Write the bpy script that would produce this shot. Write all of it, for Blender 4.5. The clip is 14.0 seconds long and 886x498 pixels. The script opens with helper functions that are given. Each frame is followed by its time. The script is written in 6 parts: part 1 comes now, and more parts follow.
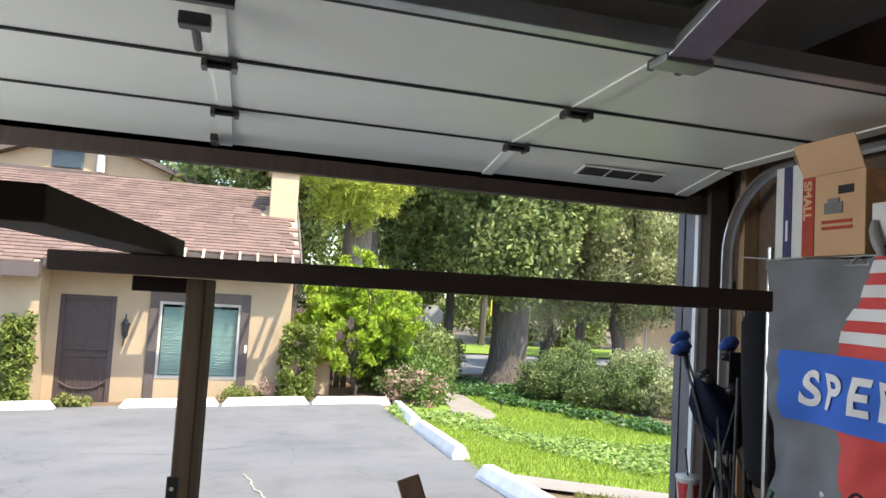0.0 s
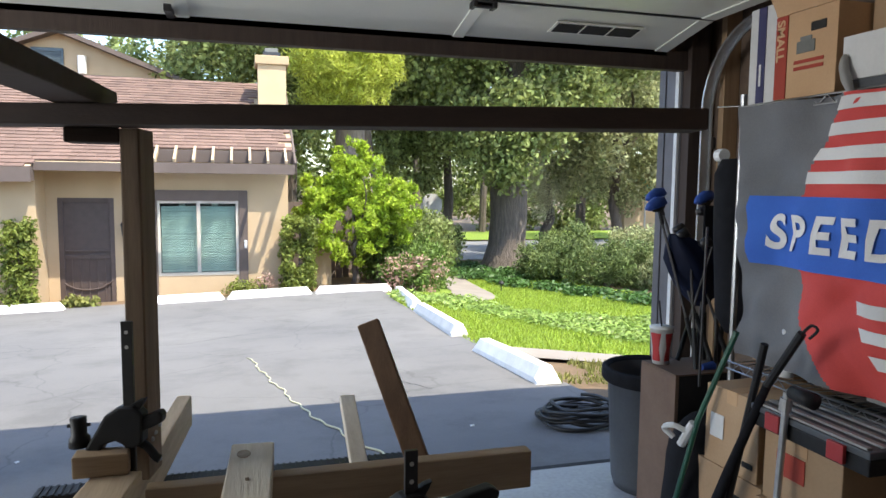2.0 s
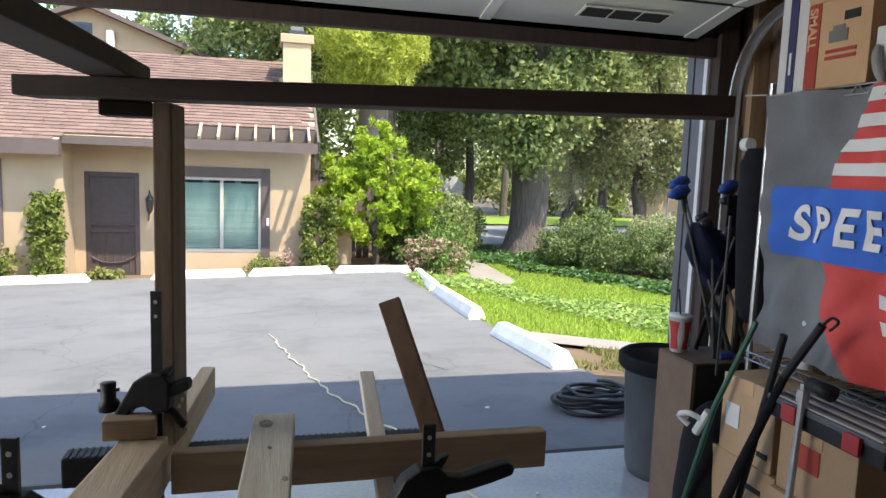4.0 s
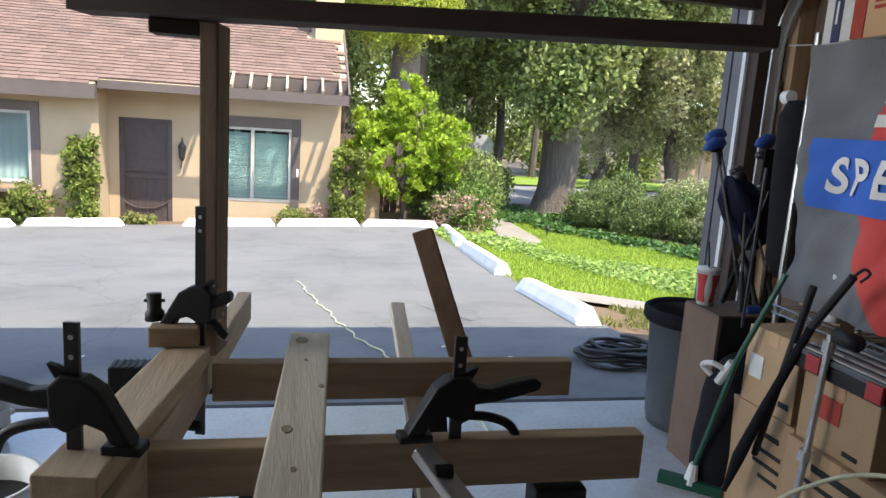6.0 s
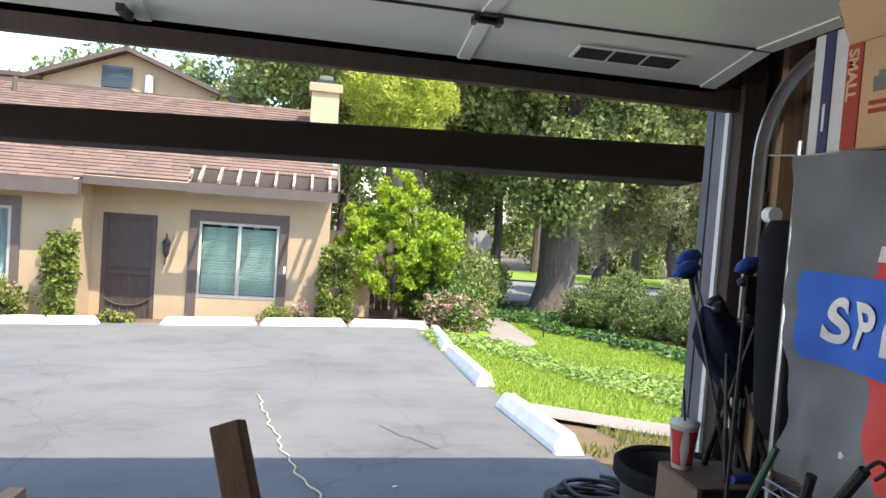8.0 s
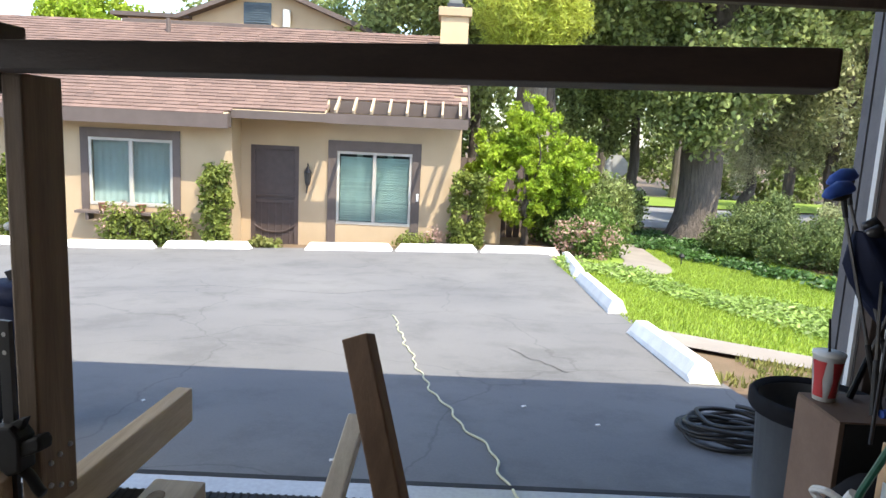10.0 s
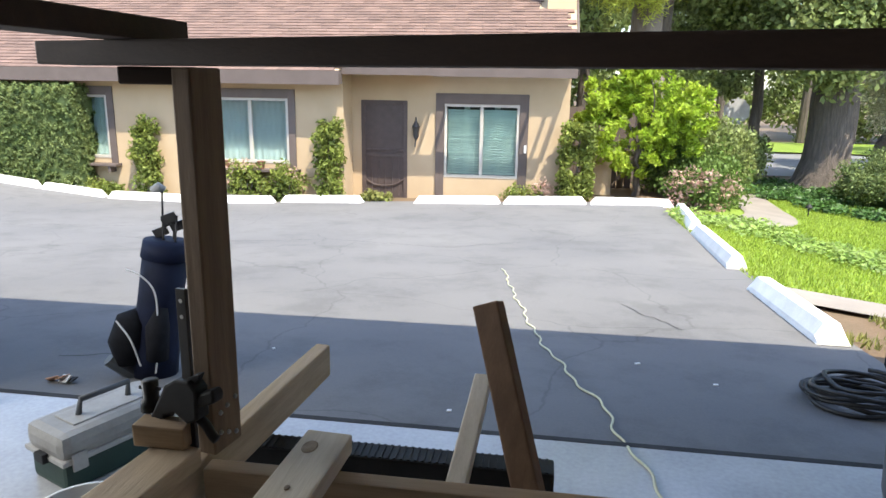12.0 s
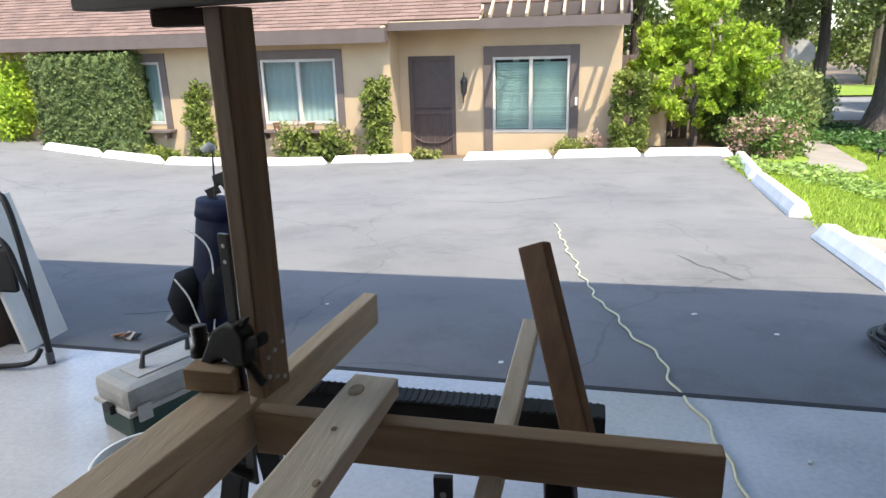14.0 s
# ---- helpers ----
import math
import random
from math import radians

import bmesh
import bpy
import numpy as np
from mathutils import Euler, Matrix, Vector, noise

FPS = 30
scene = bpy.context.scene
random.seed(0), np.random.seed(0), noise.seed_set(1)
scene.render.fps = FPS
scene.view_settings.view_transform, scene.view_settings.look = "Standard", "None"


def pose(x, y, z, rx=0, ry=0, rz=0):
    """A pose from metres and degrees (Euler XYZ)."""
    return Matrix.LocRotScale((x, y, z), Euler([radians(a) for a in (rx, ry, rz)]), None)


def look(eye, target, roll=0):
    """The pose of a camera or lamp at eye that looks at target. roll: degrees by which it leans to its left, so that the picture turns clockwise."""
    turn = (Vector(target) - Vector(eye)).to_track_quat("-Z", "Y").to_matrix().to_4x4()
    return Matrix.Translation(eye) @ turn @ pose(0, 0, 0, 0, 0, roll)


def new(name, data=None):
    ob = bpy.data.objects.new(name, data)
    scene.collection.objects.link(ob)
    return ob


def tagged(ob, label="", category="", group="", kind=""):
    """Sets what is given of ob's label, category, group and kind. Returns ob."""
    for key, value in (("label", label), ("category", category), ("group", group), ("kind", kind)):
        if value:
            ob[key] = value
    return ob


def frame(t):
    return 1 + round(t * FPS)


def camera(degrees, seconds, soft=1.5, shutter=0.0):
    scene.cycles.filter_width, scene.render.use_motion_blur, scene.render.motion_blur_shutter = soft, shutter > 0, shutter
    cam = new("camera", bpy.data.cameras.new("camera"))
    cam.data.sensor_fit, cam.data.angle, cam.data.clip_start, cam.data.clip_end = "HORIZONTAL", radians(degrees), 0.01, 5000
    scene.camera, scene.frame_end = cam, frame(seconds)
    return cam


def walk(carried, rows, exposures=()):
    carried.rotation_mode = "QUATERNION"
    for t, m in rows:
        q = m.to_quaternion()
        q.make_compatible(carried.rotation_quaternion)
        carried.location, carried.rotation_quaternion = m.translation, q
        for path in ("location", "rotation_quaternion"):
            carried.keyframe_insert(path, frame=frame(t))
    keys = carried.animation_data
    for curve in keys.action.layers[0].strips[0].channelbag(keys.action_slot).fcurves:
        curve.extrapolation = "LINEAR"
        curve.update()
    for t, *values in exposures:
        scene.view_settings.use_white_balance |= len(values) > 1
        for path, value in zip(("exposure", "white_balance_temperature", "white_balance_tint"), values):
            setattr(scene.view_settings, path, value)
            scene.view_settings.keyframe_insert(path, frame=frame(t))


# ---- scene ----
cam = camera(65.4, 14.0)
PATH = [
    (0, (0.876, 0.602, 1.599), (1.416, 2.523, 1.73), 3.4),
    (0.5, (1.001, 0.566, 1.578), (1.483, 2.497, 1.773), 1.5),
    (1, (1.02, 0.551, 1.514), (1.539, 2.481, 1.466), 0.8),
    (1.5, (1.008, 0.556, 1.507), (1.544, 2.478, 1.366), 0.1),
    (2, (0.998, 0.57, 1.498), (1.542, 2.485, 1.314), 0.6),
    (4.5, (0.98, 0.545, 1.491), (1.439, 2.473, 1.222), 2.7),
    (5, (0.962, 0.533, 1.418), (1.384, 2.46, 1.085), 3.3),
    (5.5, (0.958, 0.513, 1.396), (1.363, 2.437, 1.028), 3.6),
    (6, (0.964, 0.516, 1.428), (1.382, 2.44, 1.076), 3.8),
    (6.5, (0.99, 0.52, 1.454), (1.443, 2.445, 1.161), 3.8),
    (7, (1.143, 0.523, 1.48), (1.618, 2.453, 1.258), 3.7),
    (7.5, (1.28, 0.75, 1.525), (1.769, 2.683, 1.371), 3.9),
    (8, (1.398, 0.989, 1.546), (1.783, 2.95, 1.456), 4.2),
    (8.5, (1.531, 1.101, 1.586), (1.724, 3.085, 1.417), 2.2),
    (9, (1.452, 1.039, 1.532), (1.532, 3.023, 1.29), 2.3),
    (11.5, (1.399, 0.944, 1.574), (1.297, 2.894, 1.142), 2.1),
    (12, (1.377, 0.932, 1.584), (1.098, 2.855, 1.112), 0.9),
    (12.5, (1.369, 0.947, 1.584), (0.996, 2.858, 1.126), 0.5),
    (13, (1.379, 0.957, 1.566), (0.973, 2.855, 1.085), -0.3),
    (13.5, (1.398, 0.954, 1.551), (0.968, 2.832, 1.012), -1.2),
    (14, (1.389, 0.959, 1.543), (0.967, 2.824, 0.957), -1.6),
]
walk(cam, [(t, look(eye, target, roll)) for t, eye, target, roll in PATH])

# ---- world, sun, exposure ----
world = bpy.data.worlds.new("sky")
scene.world = world
world.use_nodes = True
wn = world.node_tree
sky = wn.nodes.new("ShaderNodeTexSky")
sky.sky_type = 'NISHITA'
sky.sun_disc = False
SUN_TO = Vector((0.36, -0.46, 1.0)).normalized()
sky.sun_elevation = math.asin(SUN_TO.z)
sky.sun_rotation = math.atan2(SUN_TO.x, SUN_TO.y)
wn.links.new(sky.outputs[0], wn.nodes["Background"].inputs[0])
wn.nodes["Background"].inputs[1].default_value = 0.15
sun = new("sun", bpy.data.lights.new("sun", "SUN"))
sun.data.energy, sun.data.angle, sun.data.color = 2.5, radians(0.53), (1.0, 0.92, 0.77)
sun.matrix_world = look((0, 0, 30), Vector((0, 0, 30)) - SUN_TO)
scene.view_settings.exposure = 1.95


# Made-up area lamp, out of view, fills the dark garage from the side.
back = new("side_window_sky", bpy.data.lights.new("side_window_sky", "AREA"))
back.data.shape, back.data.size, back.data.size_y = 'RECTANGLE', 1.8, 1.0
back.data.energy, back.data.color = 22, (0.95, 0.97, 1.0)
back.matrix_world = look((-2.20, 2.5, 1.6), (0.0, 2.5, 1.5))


# ---- materials ----
def mat(name, a, b=None, scale=6.0, rough=0.7, bump=0.2, metal=0.0, fine=60.0, stretch=(1, 1, 1), vary=0.12, island=False, spec=0.5, dist=0.01, soft=0.0):
    """Two-scale noise between two base colours, with fine relief."""
    m = bpy.data.materials.new(name)
    m.use_nodes = True
    nt = m.node_tree
    N, L = nt.nodes, nt.links
    p = N["Principled BSDF"]
    b = b or tuple(c * 0.75 for c in a)
    tc = N.new("ShaderNodeTexCoord")
    mp = N.new("ShaderNodeMapping")
    mp.inputs["Scale"].default_value = stretch
    L.new(tc.outputs["Object"], mp.inputs["Vector"])
    n1, n2 = N.new("ShaderNodeTexNoise"), N.new("ShaderNodeTexNoise")
    for n, s in ((n1, scale), (n2, fine)):
        n.inputs["Scale"].default_value = s
        n.inputs["Detail"].default_value = 6
        L.new(mp.outputs[0], n.inputs["Vector"])
    mixf = N.new("ShaderNodeMath")
    mixf.operation = 'MULTIPLY_ADD'
    L.new(n2.outputs["Fac"], mixf.inputs[0])
    mixf.inputs[1].default_value = 0.45
    L.new(n1.outputs["Fac"], mixf.inputs[2])
    ramp = N.new("ShaderNodeMapRange")
    ramp.inputs["From Min"].default_value, ramp.inputs["From Max"].default_value = 0.5, 0.95
    L.new(mixf.outputs[0], ramp.inputs["Value"])
    mx = N.new("ShaderNodeMix")
    mx.data_type = 'RGBA'
    mx.inputs["A"].default_value, mx.inputs["B"].default_value = (*a, 1), (*b, 1)
    L.new(ramp.outputs[0], mx.inputs["Factor"])
    hv = N.new("ShaderNodeHueSaturation")
    rnd = N.new("ShaderNodeNewGeometry") if island else N.new("ShaderNodeObjectInfo")
    mr = N.new("ShaderNodeMapRange")
    mr.inputs["To Min"].default_value, mr.inputs["To Max"].default_value = 1 - vary, 1 + vary
    L.new(rnd.outputs["Random Per Island" if island else "Random"], mr.inputs["Value"])
    L.new(mr.outputs[0], hv.inputs["Value"])
    L.new(mx.outputs["Result"], hv.inputs["Color"])
    L.new(hv.outputs[0], p.inputs["Base Color"])
    p.inputs["Roughness"].default_value = rough
    p.inputs["Metallic"].default_value = metal
    p.inputs["Specular IOR Level"].default_value = spec
    if bump:
        bp = N.new("ShaderNodeBump")
        bp.inputs["Strength"].default_value = bump
        bp.inputs["Distance"].default_value = dist
        L.new(mixf.outputs[0], bp.inputs["Height"])
        L.new(bp.outputs[0], p.inputs["Normal"])
    if soft:
        tr, ms = N.new("ShaderNodeBsdfTranslucent"), N.new("ShaderNodeMixShader")
        L.new(hv.outputs[0], tr.inputs["Color"])
        ms.inputs[0].default_value = soft
        L.new(p.outputs[0], ms.inputs[1])
        L.new(tr.outputs[0], ms.inputs[2])
        L.new(ms.outputs[0], N["Material Output"].inputs[0])
    return m


def wood(name, a, b, rough=0.75, along=(1, 14, 14)):
    """Sawn timber: grain along one axis of the board, with darker growth lines."""
    m = mat(name, a, b, scale=3.0, rough=rough, bump=0.35, fine=22.0, stretch=along, dist=0.004)
    return m


M = {}
# Tones mix stain and light: rails lightened for lit tops, shaded post darkened.
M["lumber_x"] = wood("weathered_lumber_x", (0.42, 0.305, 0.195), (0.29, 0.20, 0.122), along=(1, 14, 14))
M["lumber_y"] = wood("weathered_lit_lumber_y", (0.58, 0.46, 0.32), (0.42, 0.32, 0.215), along=(14, 1, 14))
M["lumber_z"] = wood("weathered_shaded_lumber_z", (0.27, 0.185, 0.115), (0.17, 0.112, 0.068), along=(14, 14, 1))
M["dark_post"] = wood("dark_brown_post", (0.20, 0.12, 0.07), (0.13, 0.075, 0.045), along=(14, 14, 1))
M["lumber_grey"] = wood("grey_lumber", (0.66, 0.60, 0.50), (0.50, 0.44, 0.35), along=(14, 1, 14))
M["dark_lumber"] = wood("dark_stained_lumber", (0.052, 0.028, 0.017), (0.034, 0.018, 0.011), along=(1, 14, 14))
# White on out-of-view walls and the ceiling, added to bounce light inside.
M["drywall"] = mat("white_bounce_drywall", (0.80, 0.79, 0.76), (0.74, 0.73, 0.7), scale=2, rough=0.9, bump=0.05)
M["mirror"] = mat("mirror_glass", (0.9, 0.92, 0.9), (0.88, 0.9, 0.88), rough=0.03, metal=1.0, bump=0, vary=0.0)
M["knot"] = mat("knot_wood", (0.22, 0.16, 0.105), (0.34, 0.27, 0.19), scale=60)
M["frame_wood"] = wood("stained_jamb_wood", (0.065, 0.042, 0.03), (0.045, 0.028, 0.02), along=(14, 14, 1))
M["stud"] = wood("pine_stud", (0.45, 0.30, 0.17), (0.33, 0.2, 0.11), along=(14, 14, 1))
M["sheath"] = wood("dark_sheathing", (0.16, 0.11, 0.075), (0.1, 0.065, 0.045), along=(14, 2, 2))
M["door_panel"] = mat("painted_steel_panel", (0.87, 0.86, 0.76), (0.81, 0.80, 0.70), scale=2.5, rough=0.38, bump=0.05, fine=90)
M["jamb_grey"] = mat("lavender_grey_paint", (0.14, 0.133, 0.14), (0.10, 0.095, 0.10), scale=5, rough=0.6)
M["white_edge"] = mat("white_weatherstrip", (0.75, 0.74, 0.72), (0.6, 0.59, 0.57), rough=0.5)
M["black"] = mat("black_plastic", (0.010, 0.010, 0.011), (0.018, 0.018, 0.019), scale=20, rough=0.55, bump=0.05, spec=0.3)
M["black_cloth"] = mat("black_nylon", (0.008, 0.008, 0.010), (0.014, 0.014, 0.017), scale=20, rough=0.9, bump=0.3, fine=300, spec=0.2)
M["navy"] = mat("navy_nylon", (0.006, 0.010, 0.034), (0.004, 0.007, 0.022), scale=14, rough=0.7, bump=0.3, fine=250, spec=0.25)
M["blue"] = mat("royal_blue_cloth", (0.03, 0.09, 0.38), (0.02, 0.06, 0.28), scale=14, rough=0.6, bump=0.2)
M["steel"] = mat("chromed_steel", (0.48, 0.49, 0.50), (0.38, 0.38, 0.38), rough=0.38, metal=1.0, bump=0.02)
M["galv"] = mat("galvanised_track", (0.5, 0.51, 0.51), (0.38, 0.38, 0.38), rough=0.42, metal=0.9, bump=0.05)
M["dark_steel"] = mat("dark_steel", (0.06, 0.06, 0.065), (0.09, 0.085, 0.08), rough=0.4, metal=0.8, bump=0.05)
M["card"] = mat("corrugated_cardboard", (0.50, 0.33, 0.19), (0.42, 0.27, 0.15), scale=5, rough=0.85, bump=0.12, fine=120)
M["card_orange"] = mat("moving_box_cardboard", (0.60, 0.38, 0.21), (0.52, 0.32, 0.17), scale=5, rough=0.85, bump=0.1, fine=120)
M["brown_panel"] = mat("brown_fibreboard", (0.17, 0.11, 0.075), (0.13, 0.08, 0.055), scale=6, rough=0.8, bump=0.1)
M["red_print"] = mat("red_print", (0.42, 0.06, 0.035), (0.36, 0.05, 0.03), rough=0.8)
M["ink"] = mat("black_print", (0.014, 0.013, 0.012), (0.022, 0.02, 0.018), rough=0.8)
M["grey_print"] = mat("grey_print", (0.14, 0.15, 0.14), (0.2, 0.2, 0.18), rough=0.8)
M["navy_print"] = mat("navy_print", (0.03, 0.03, 0.09), (0.04, 0.04, 0.11), rough=0.7)
M["white_card"] = mat("white_cardboard", (0.72, 0.71, 0.69), (0.62, 0.61, 0.58), rough=0.75, bump=0.05)
M["white_plastic"] = mat("white_plastic", (0.74, 0.74, 0.73), (0.64, 0.64, 0.62), rough=0.4, bump=0.03)
M["grey_plastic"] = mat("grey_plastic", (0.085, 0.092, 0.10), (0.062, 0.066, 0.074), rough=0.55, bump=0.08)
M["tool_grey"] = mat("warm_grey_plastic", (0.36, 0.35, 0.33), (0.28, 0.27, 0.25), scale=9, rough=0.55, bump=0.1)
M["tool_green"] = mat("dark_green_plastic", (0.015, 0.05, 0.035), (0.01, 0.035, 0.025), rough=0.5)
M["green_tube"] = mat("green_painted_metal", (0.012, 0.085, 0.05), (0.01, 0.06, 0.036), rough=0.35)
M["flag_grey"] = mat("charcoal_flag_cloth", (0.11, 0.112, 0.118), (0.17, 0.172, 0.178), scale=3, rough=0.85, bump=0.3, fine=200)
M["flag_red"] = mat("red_flag_cloth", (0.62, 0.075, 0.065), (0.52, 0.06, 0.055), scale=4, rough=0.85, bump=0.3, fine=200)
M["flag_white"] = mat("white_flag_cloth", (0.76, 0.74, 0.71), (0.64, 0.62, 0.6), scale=4, rough=0.85, bump=0.3, fine=200)
M["flag_blue"] = mat("blue_flag_cloth", (0.045, 0.15, 0.56), (0.038, 0.12, 0.48), scale=4, rough=0.85, bump=0.3, fine=200)
M["rope"] = mat("pale_yellow_rope", (0.74, 0.72, 0.50), (0.6, 0.58, 0.38), scale=120, rough=0.8, bump=0.5, fine=400)
M["hose"] = mat("black_rubber", (0.014, 0.015, 0.016), (0.024, 0.024, 0.025), rough=0.5, bump=0.05)
M["concrete"] = mat("garage_concrete", (0.46, 0.46, 0.462), (0.31, 0.31, 0.316), scale=1.6, rough=0.2, bump=0.05, fine=45)


def weathered_asphalt():
    """Aged asphalt: broad grey blotches, dark stains and a web of hairline cracks."""
    m = mat("aged_asphalt", (0.150, 0.147, 0.143), (0.112, 0.111, 0.112), scale=0.55, rough=0.92, bump=0.35, fine=75, dist=0.006)
    N, L = m.node_tree.nodes, m.node_tree.links
    p = N["Principled BSDF"]
    tc = N.new("ShaderNodeTexCoord")
    warp = N.new("ShaderNodeTexNoise")
    warp.inputs["Scale"].default_value, warp.inputs["Detail"].default_value = 0.9, 5
    L.new(tc.outputs["Object"], warp.inputs["Vector"])
    add = N.new("ShaderNodeMixRGB")
    add.blend_type, add.inputs[0].default_value = 'ADD', 0.8
    L.new(tc.outputs["Object"], add.inputs[1])
    L.new(warp.outputs["Color"], add.inputs[2])
    web = N.new("ShaderNodeTexVoronoi")
    web.feature = 'DISTANCE_TO_EDGE'
    web.inputs["Scale"].default_value = 0.42
    L.new(add.outputs[0], web.inputs["Vector"])
    thin = N.new("ShaderNodeMapRange")
    thin.inputs["From Min"].default_value, thin.inputs["From Max"].default_value = 0.001, 0.005
    thin.inputs["To Min"].default_value, thin.inputs["To Max"].default_value = 0.8, 1.0
    L.new(web.outputs["Distance"], thin.inputs["Value"])
    blot = N.new("ShaderNodeTexNoise")
    blot.inputs["Scale"].default_value, blot.inputs["Detail"].default_value, blot.inputs["Roughness"].default_value = 1.7, 9, 0.7
    L.new(tc.outputs["Object"], blot.inputs["Vector"])
    dark = N.new("ShaderNodeMapRange")
    dark.inputs["From Min"].default_value, dark.inputs["From Max"].default_value = 0.36, 0.52
    dark.inputs["To Min"].default_value, dark.inputs["To Max"].default_value = 0.82, 1.0
    L.new(blot.outputs["Fac"], dark.inputs["Value"])
    both = N.new("ShaderNodeMath")
    both.operation = 'MULTIPLY'
    L.new(thin.outputs[0], both.inputs[0])
    L.new(dark.outputs[0], both.inputs[1])
    src = p.inputs["Base Color"].links[0].from_socket
    mul = N.new("ShaderNodeMixRGB")
    mul.blend_type, mul.inputs[0].default_value = 'MULTIPLY', 1.0
    L.new(src, mul.inputs[1])
    L.new(both.outputs[0], mul.inputs[2])
    L.new(mul.outputs[0], p.inputs["Base Color"])
    return m


M["asphalt"] = weathered_asphalt()
M["crack"] = mat("crack_filler", (0.02, 0.02, 0.02), (0.035, 0.035, 0.035), rough=0.9)
M["path"] = mat("walkway_concrete", (0.30, 0.265, 0.225), (0.23, 0.2, 0.17), scale=2, rough=0.9, bump=0.2)
M["road"] = mat("street_asphalt", (0.24, 0.24, 0.245), (0.19, 0.19, 0.195), scale=0.6, rough=0.9)
M["soil"] = mat("dry_soil", (0.17, 0.11, 0.065), (0.1, 0.075, 0.04), scale=1.2, rough=0.95, bump=0.5, fine=30, dist=0.03)
M["turf"] = mat("turf_base", (0.20, 0.29, 0.03), (0.155, 0.235, 0.025), scale=1.5, rough=0.9, bump=0.6, fine=60, dist=0.02)
M["grass"] = mat("grass_blades", (0.32, 0.41, 0.05), (0.25, 0.34, 0.038), scale=1.0, rough=0.7, bump=0, island=True, vary=0.35, soft=0.35)
M["dry_grass"] = mat("dry_grass_blades", (0.30, 0.27, 0.09), (0.16, 0.2, 0.04), scale=1.5, rough=0.8, bump=0, island=True, vary=0.35, soft=0.3)
M["ground_leaf"] = mat("groundcover_leaves", (0.28, 0.38, 0.085), (0.19, 0.29, 0.06), scale=2, rough=0.5, bump=0, island=True, vary=0.4, soft=0.3)
M["ivy_leaf"] = mat("dark_ivy_leaves", (0.07, 0.15, 0.03), (0.05, 0.11, 0.025), scale=2, rough=0.5, bump=0, island=True, vary=0.45, soft=0.25)
M["stop_white"] = mat("white_painted_concrete", (0.80, 0.79, 0.77), (0.66, 0.65, 0.62), scale=5, rough=0.8, bump=0.2)
M["stucco"] = mat("tan_stucco", (0.50, 0.375, 0.236), (0.44, 0.325, 0.2), scale=1.5, rough=0.95, bump=0.45, fine=70, dist=0.012)
M["trim_brown"] = mat("brown_painted_trim", (0.12, 0.091, 0.078), (0.096, 0.073, 0.062), scale=4, rough=0.75, bump=0.2)
M["soffit"] = mat("tan_painted_soffit", (0.50, 0.38, 0.25), (0.42, 0.32, 0.2), scale=4, rough=0.8)
M["house_door"] = mat("brown_screen_door", (0.085, 0.06, 0.052), (0.065, 0.046, 0.04), scale=8, rough=0.6, bump=0.15)
M["shingle"] = mat("brown_shingle", (0.185, 0.118, 0.092), (0.128, 0.083, 0.066), scale=3, rough=0.95, bump=0.5, fine=60, vary=0.17, dist=0.01)
M["shingle_joined"] = mat("brown_shingle_far", (0.185, 0.118, 0.092), (0.128, 0.083, 0.066), scale=3, rough=0.95, bump=0.5, fine=60, vary=0.17, island=True, dist=0.01)
M["sash"] = mat("cream_window_sash", (0.50, 0.46, 0.40), (0.43, 0.40, 0.34), rough=0.55, bump=0.03)
M["blind"] = mat("pale_green_blind", (0.44, 0.55, 0.51), (0.37, 0.47, 0.44), rough=0.5, bump=0.02)
M["room_dark"] = mat("dim_room", (0.12, 0.15, 0.14), (0.08, 0.1, 0.1), rough=0.9)
M["curtain"] = mat("teal_grey_sheet", (0.29, 0.36, 0.37), (0.25, 0.31, 0.32), scale=3, rough=0.9, stretch=(8, 8, 1))
M["vent_blue"] = mat("slate_blue_louvre", (0.07, 0.10, 0.12), (0.09, 0.12, 0.14), rough=0.6)
M["bark"] = mat("oak_bark", (0.145, 0.118, 0.096), (0.07, 0.057, 0.047), scale=5, rough=0.95, bump=0.9, fine=18, stretch=(3, 3, 0.5), dist=0.05)
M["bark_light"] = mat("pale_bark", (0.26, 0.215, 0.18), (0.15, 0.12, 0.1), scale=5, rough=0.95, bump=0.8, fine=18, stretch=(3, 3, 0.6), dist=0.04)
M["leaf_oak"] = mat("oak_leaves", (0.31, 0.35, 0.13), (0.20, 0.25, 0.085), scale=1, rough=0.6, bump=0, island=True, vary=0.6, soft=0.45, spec=0.25)
M["leaf_far"] = mat("far_leaves", (0.28, 0.33, 0.12), (0.19, 0.24, 0.08), scale=1, rough=0.6, bump=0, island=True, vary=0.5, soft=0.4, spec=0.25)
M["leaf_silver"] = mat("silver_green_leaves", (0.42, 0.43, 0.23), (0.28, 0.31, 0.14), scale=1, rough=0.55, bump=0, island=True, vary=0.5, soft=0.4, spec=0.3)
M["leaf_pale"] = mat("pale_drooping_leaves", (0.52, 0.50, 0.33), (0.40, 0.40, 0.24), scale=1, rough=0.6, bump=0, island=True, vary=0.35, soft=0.4, spec=0.25)
M["leaf_lime"] = mat("bright_citrus_leaves", (0.40, 0.50, 0.05), (0.26, 0.38, 0.035), scale=2, rough=0.5, bump=0, island=True, vary=0.45, soft=0.45, spec=0.3)
M["leaf_pine"] = mat("yellow_green_needles", (0.52, 0.56, 0.11), (0.42, 0.47, 0.085), scale=2, rough=0.6, bump=0, island=True, vary=0.35, soft=0.5, spec=0.2)
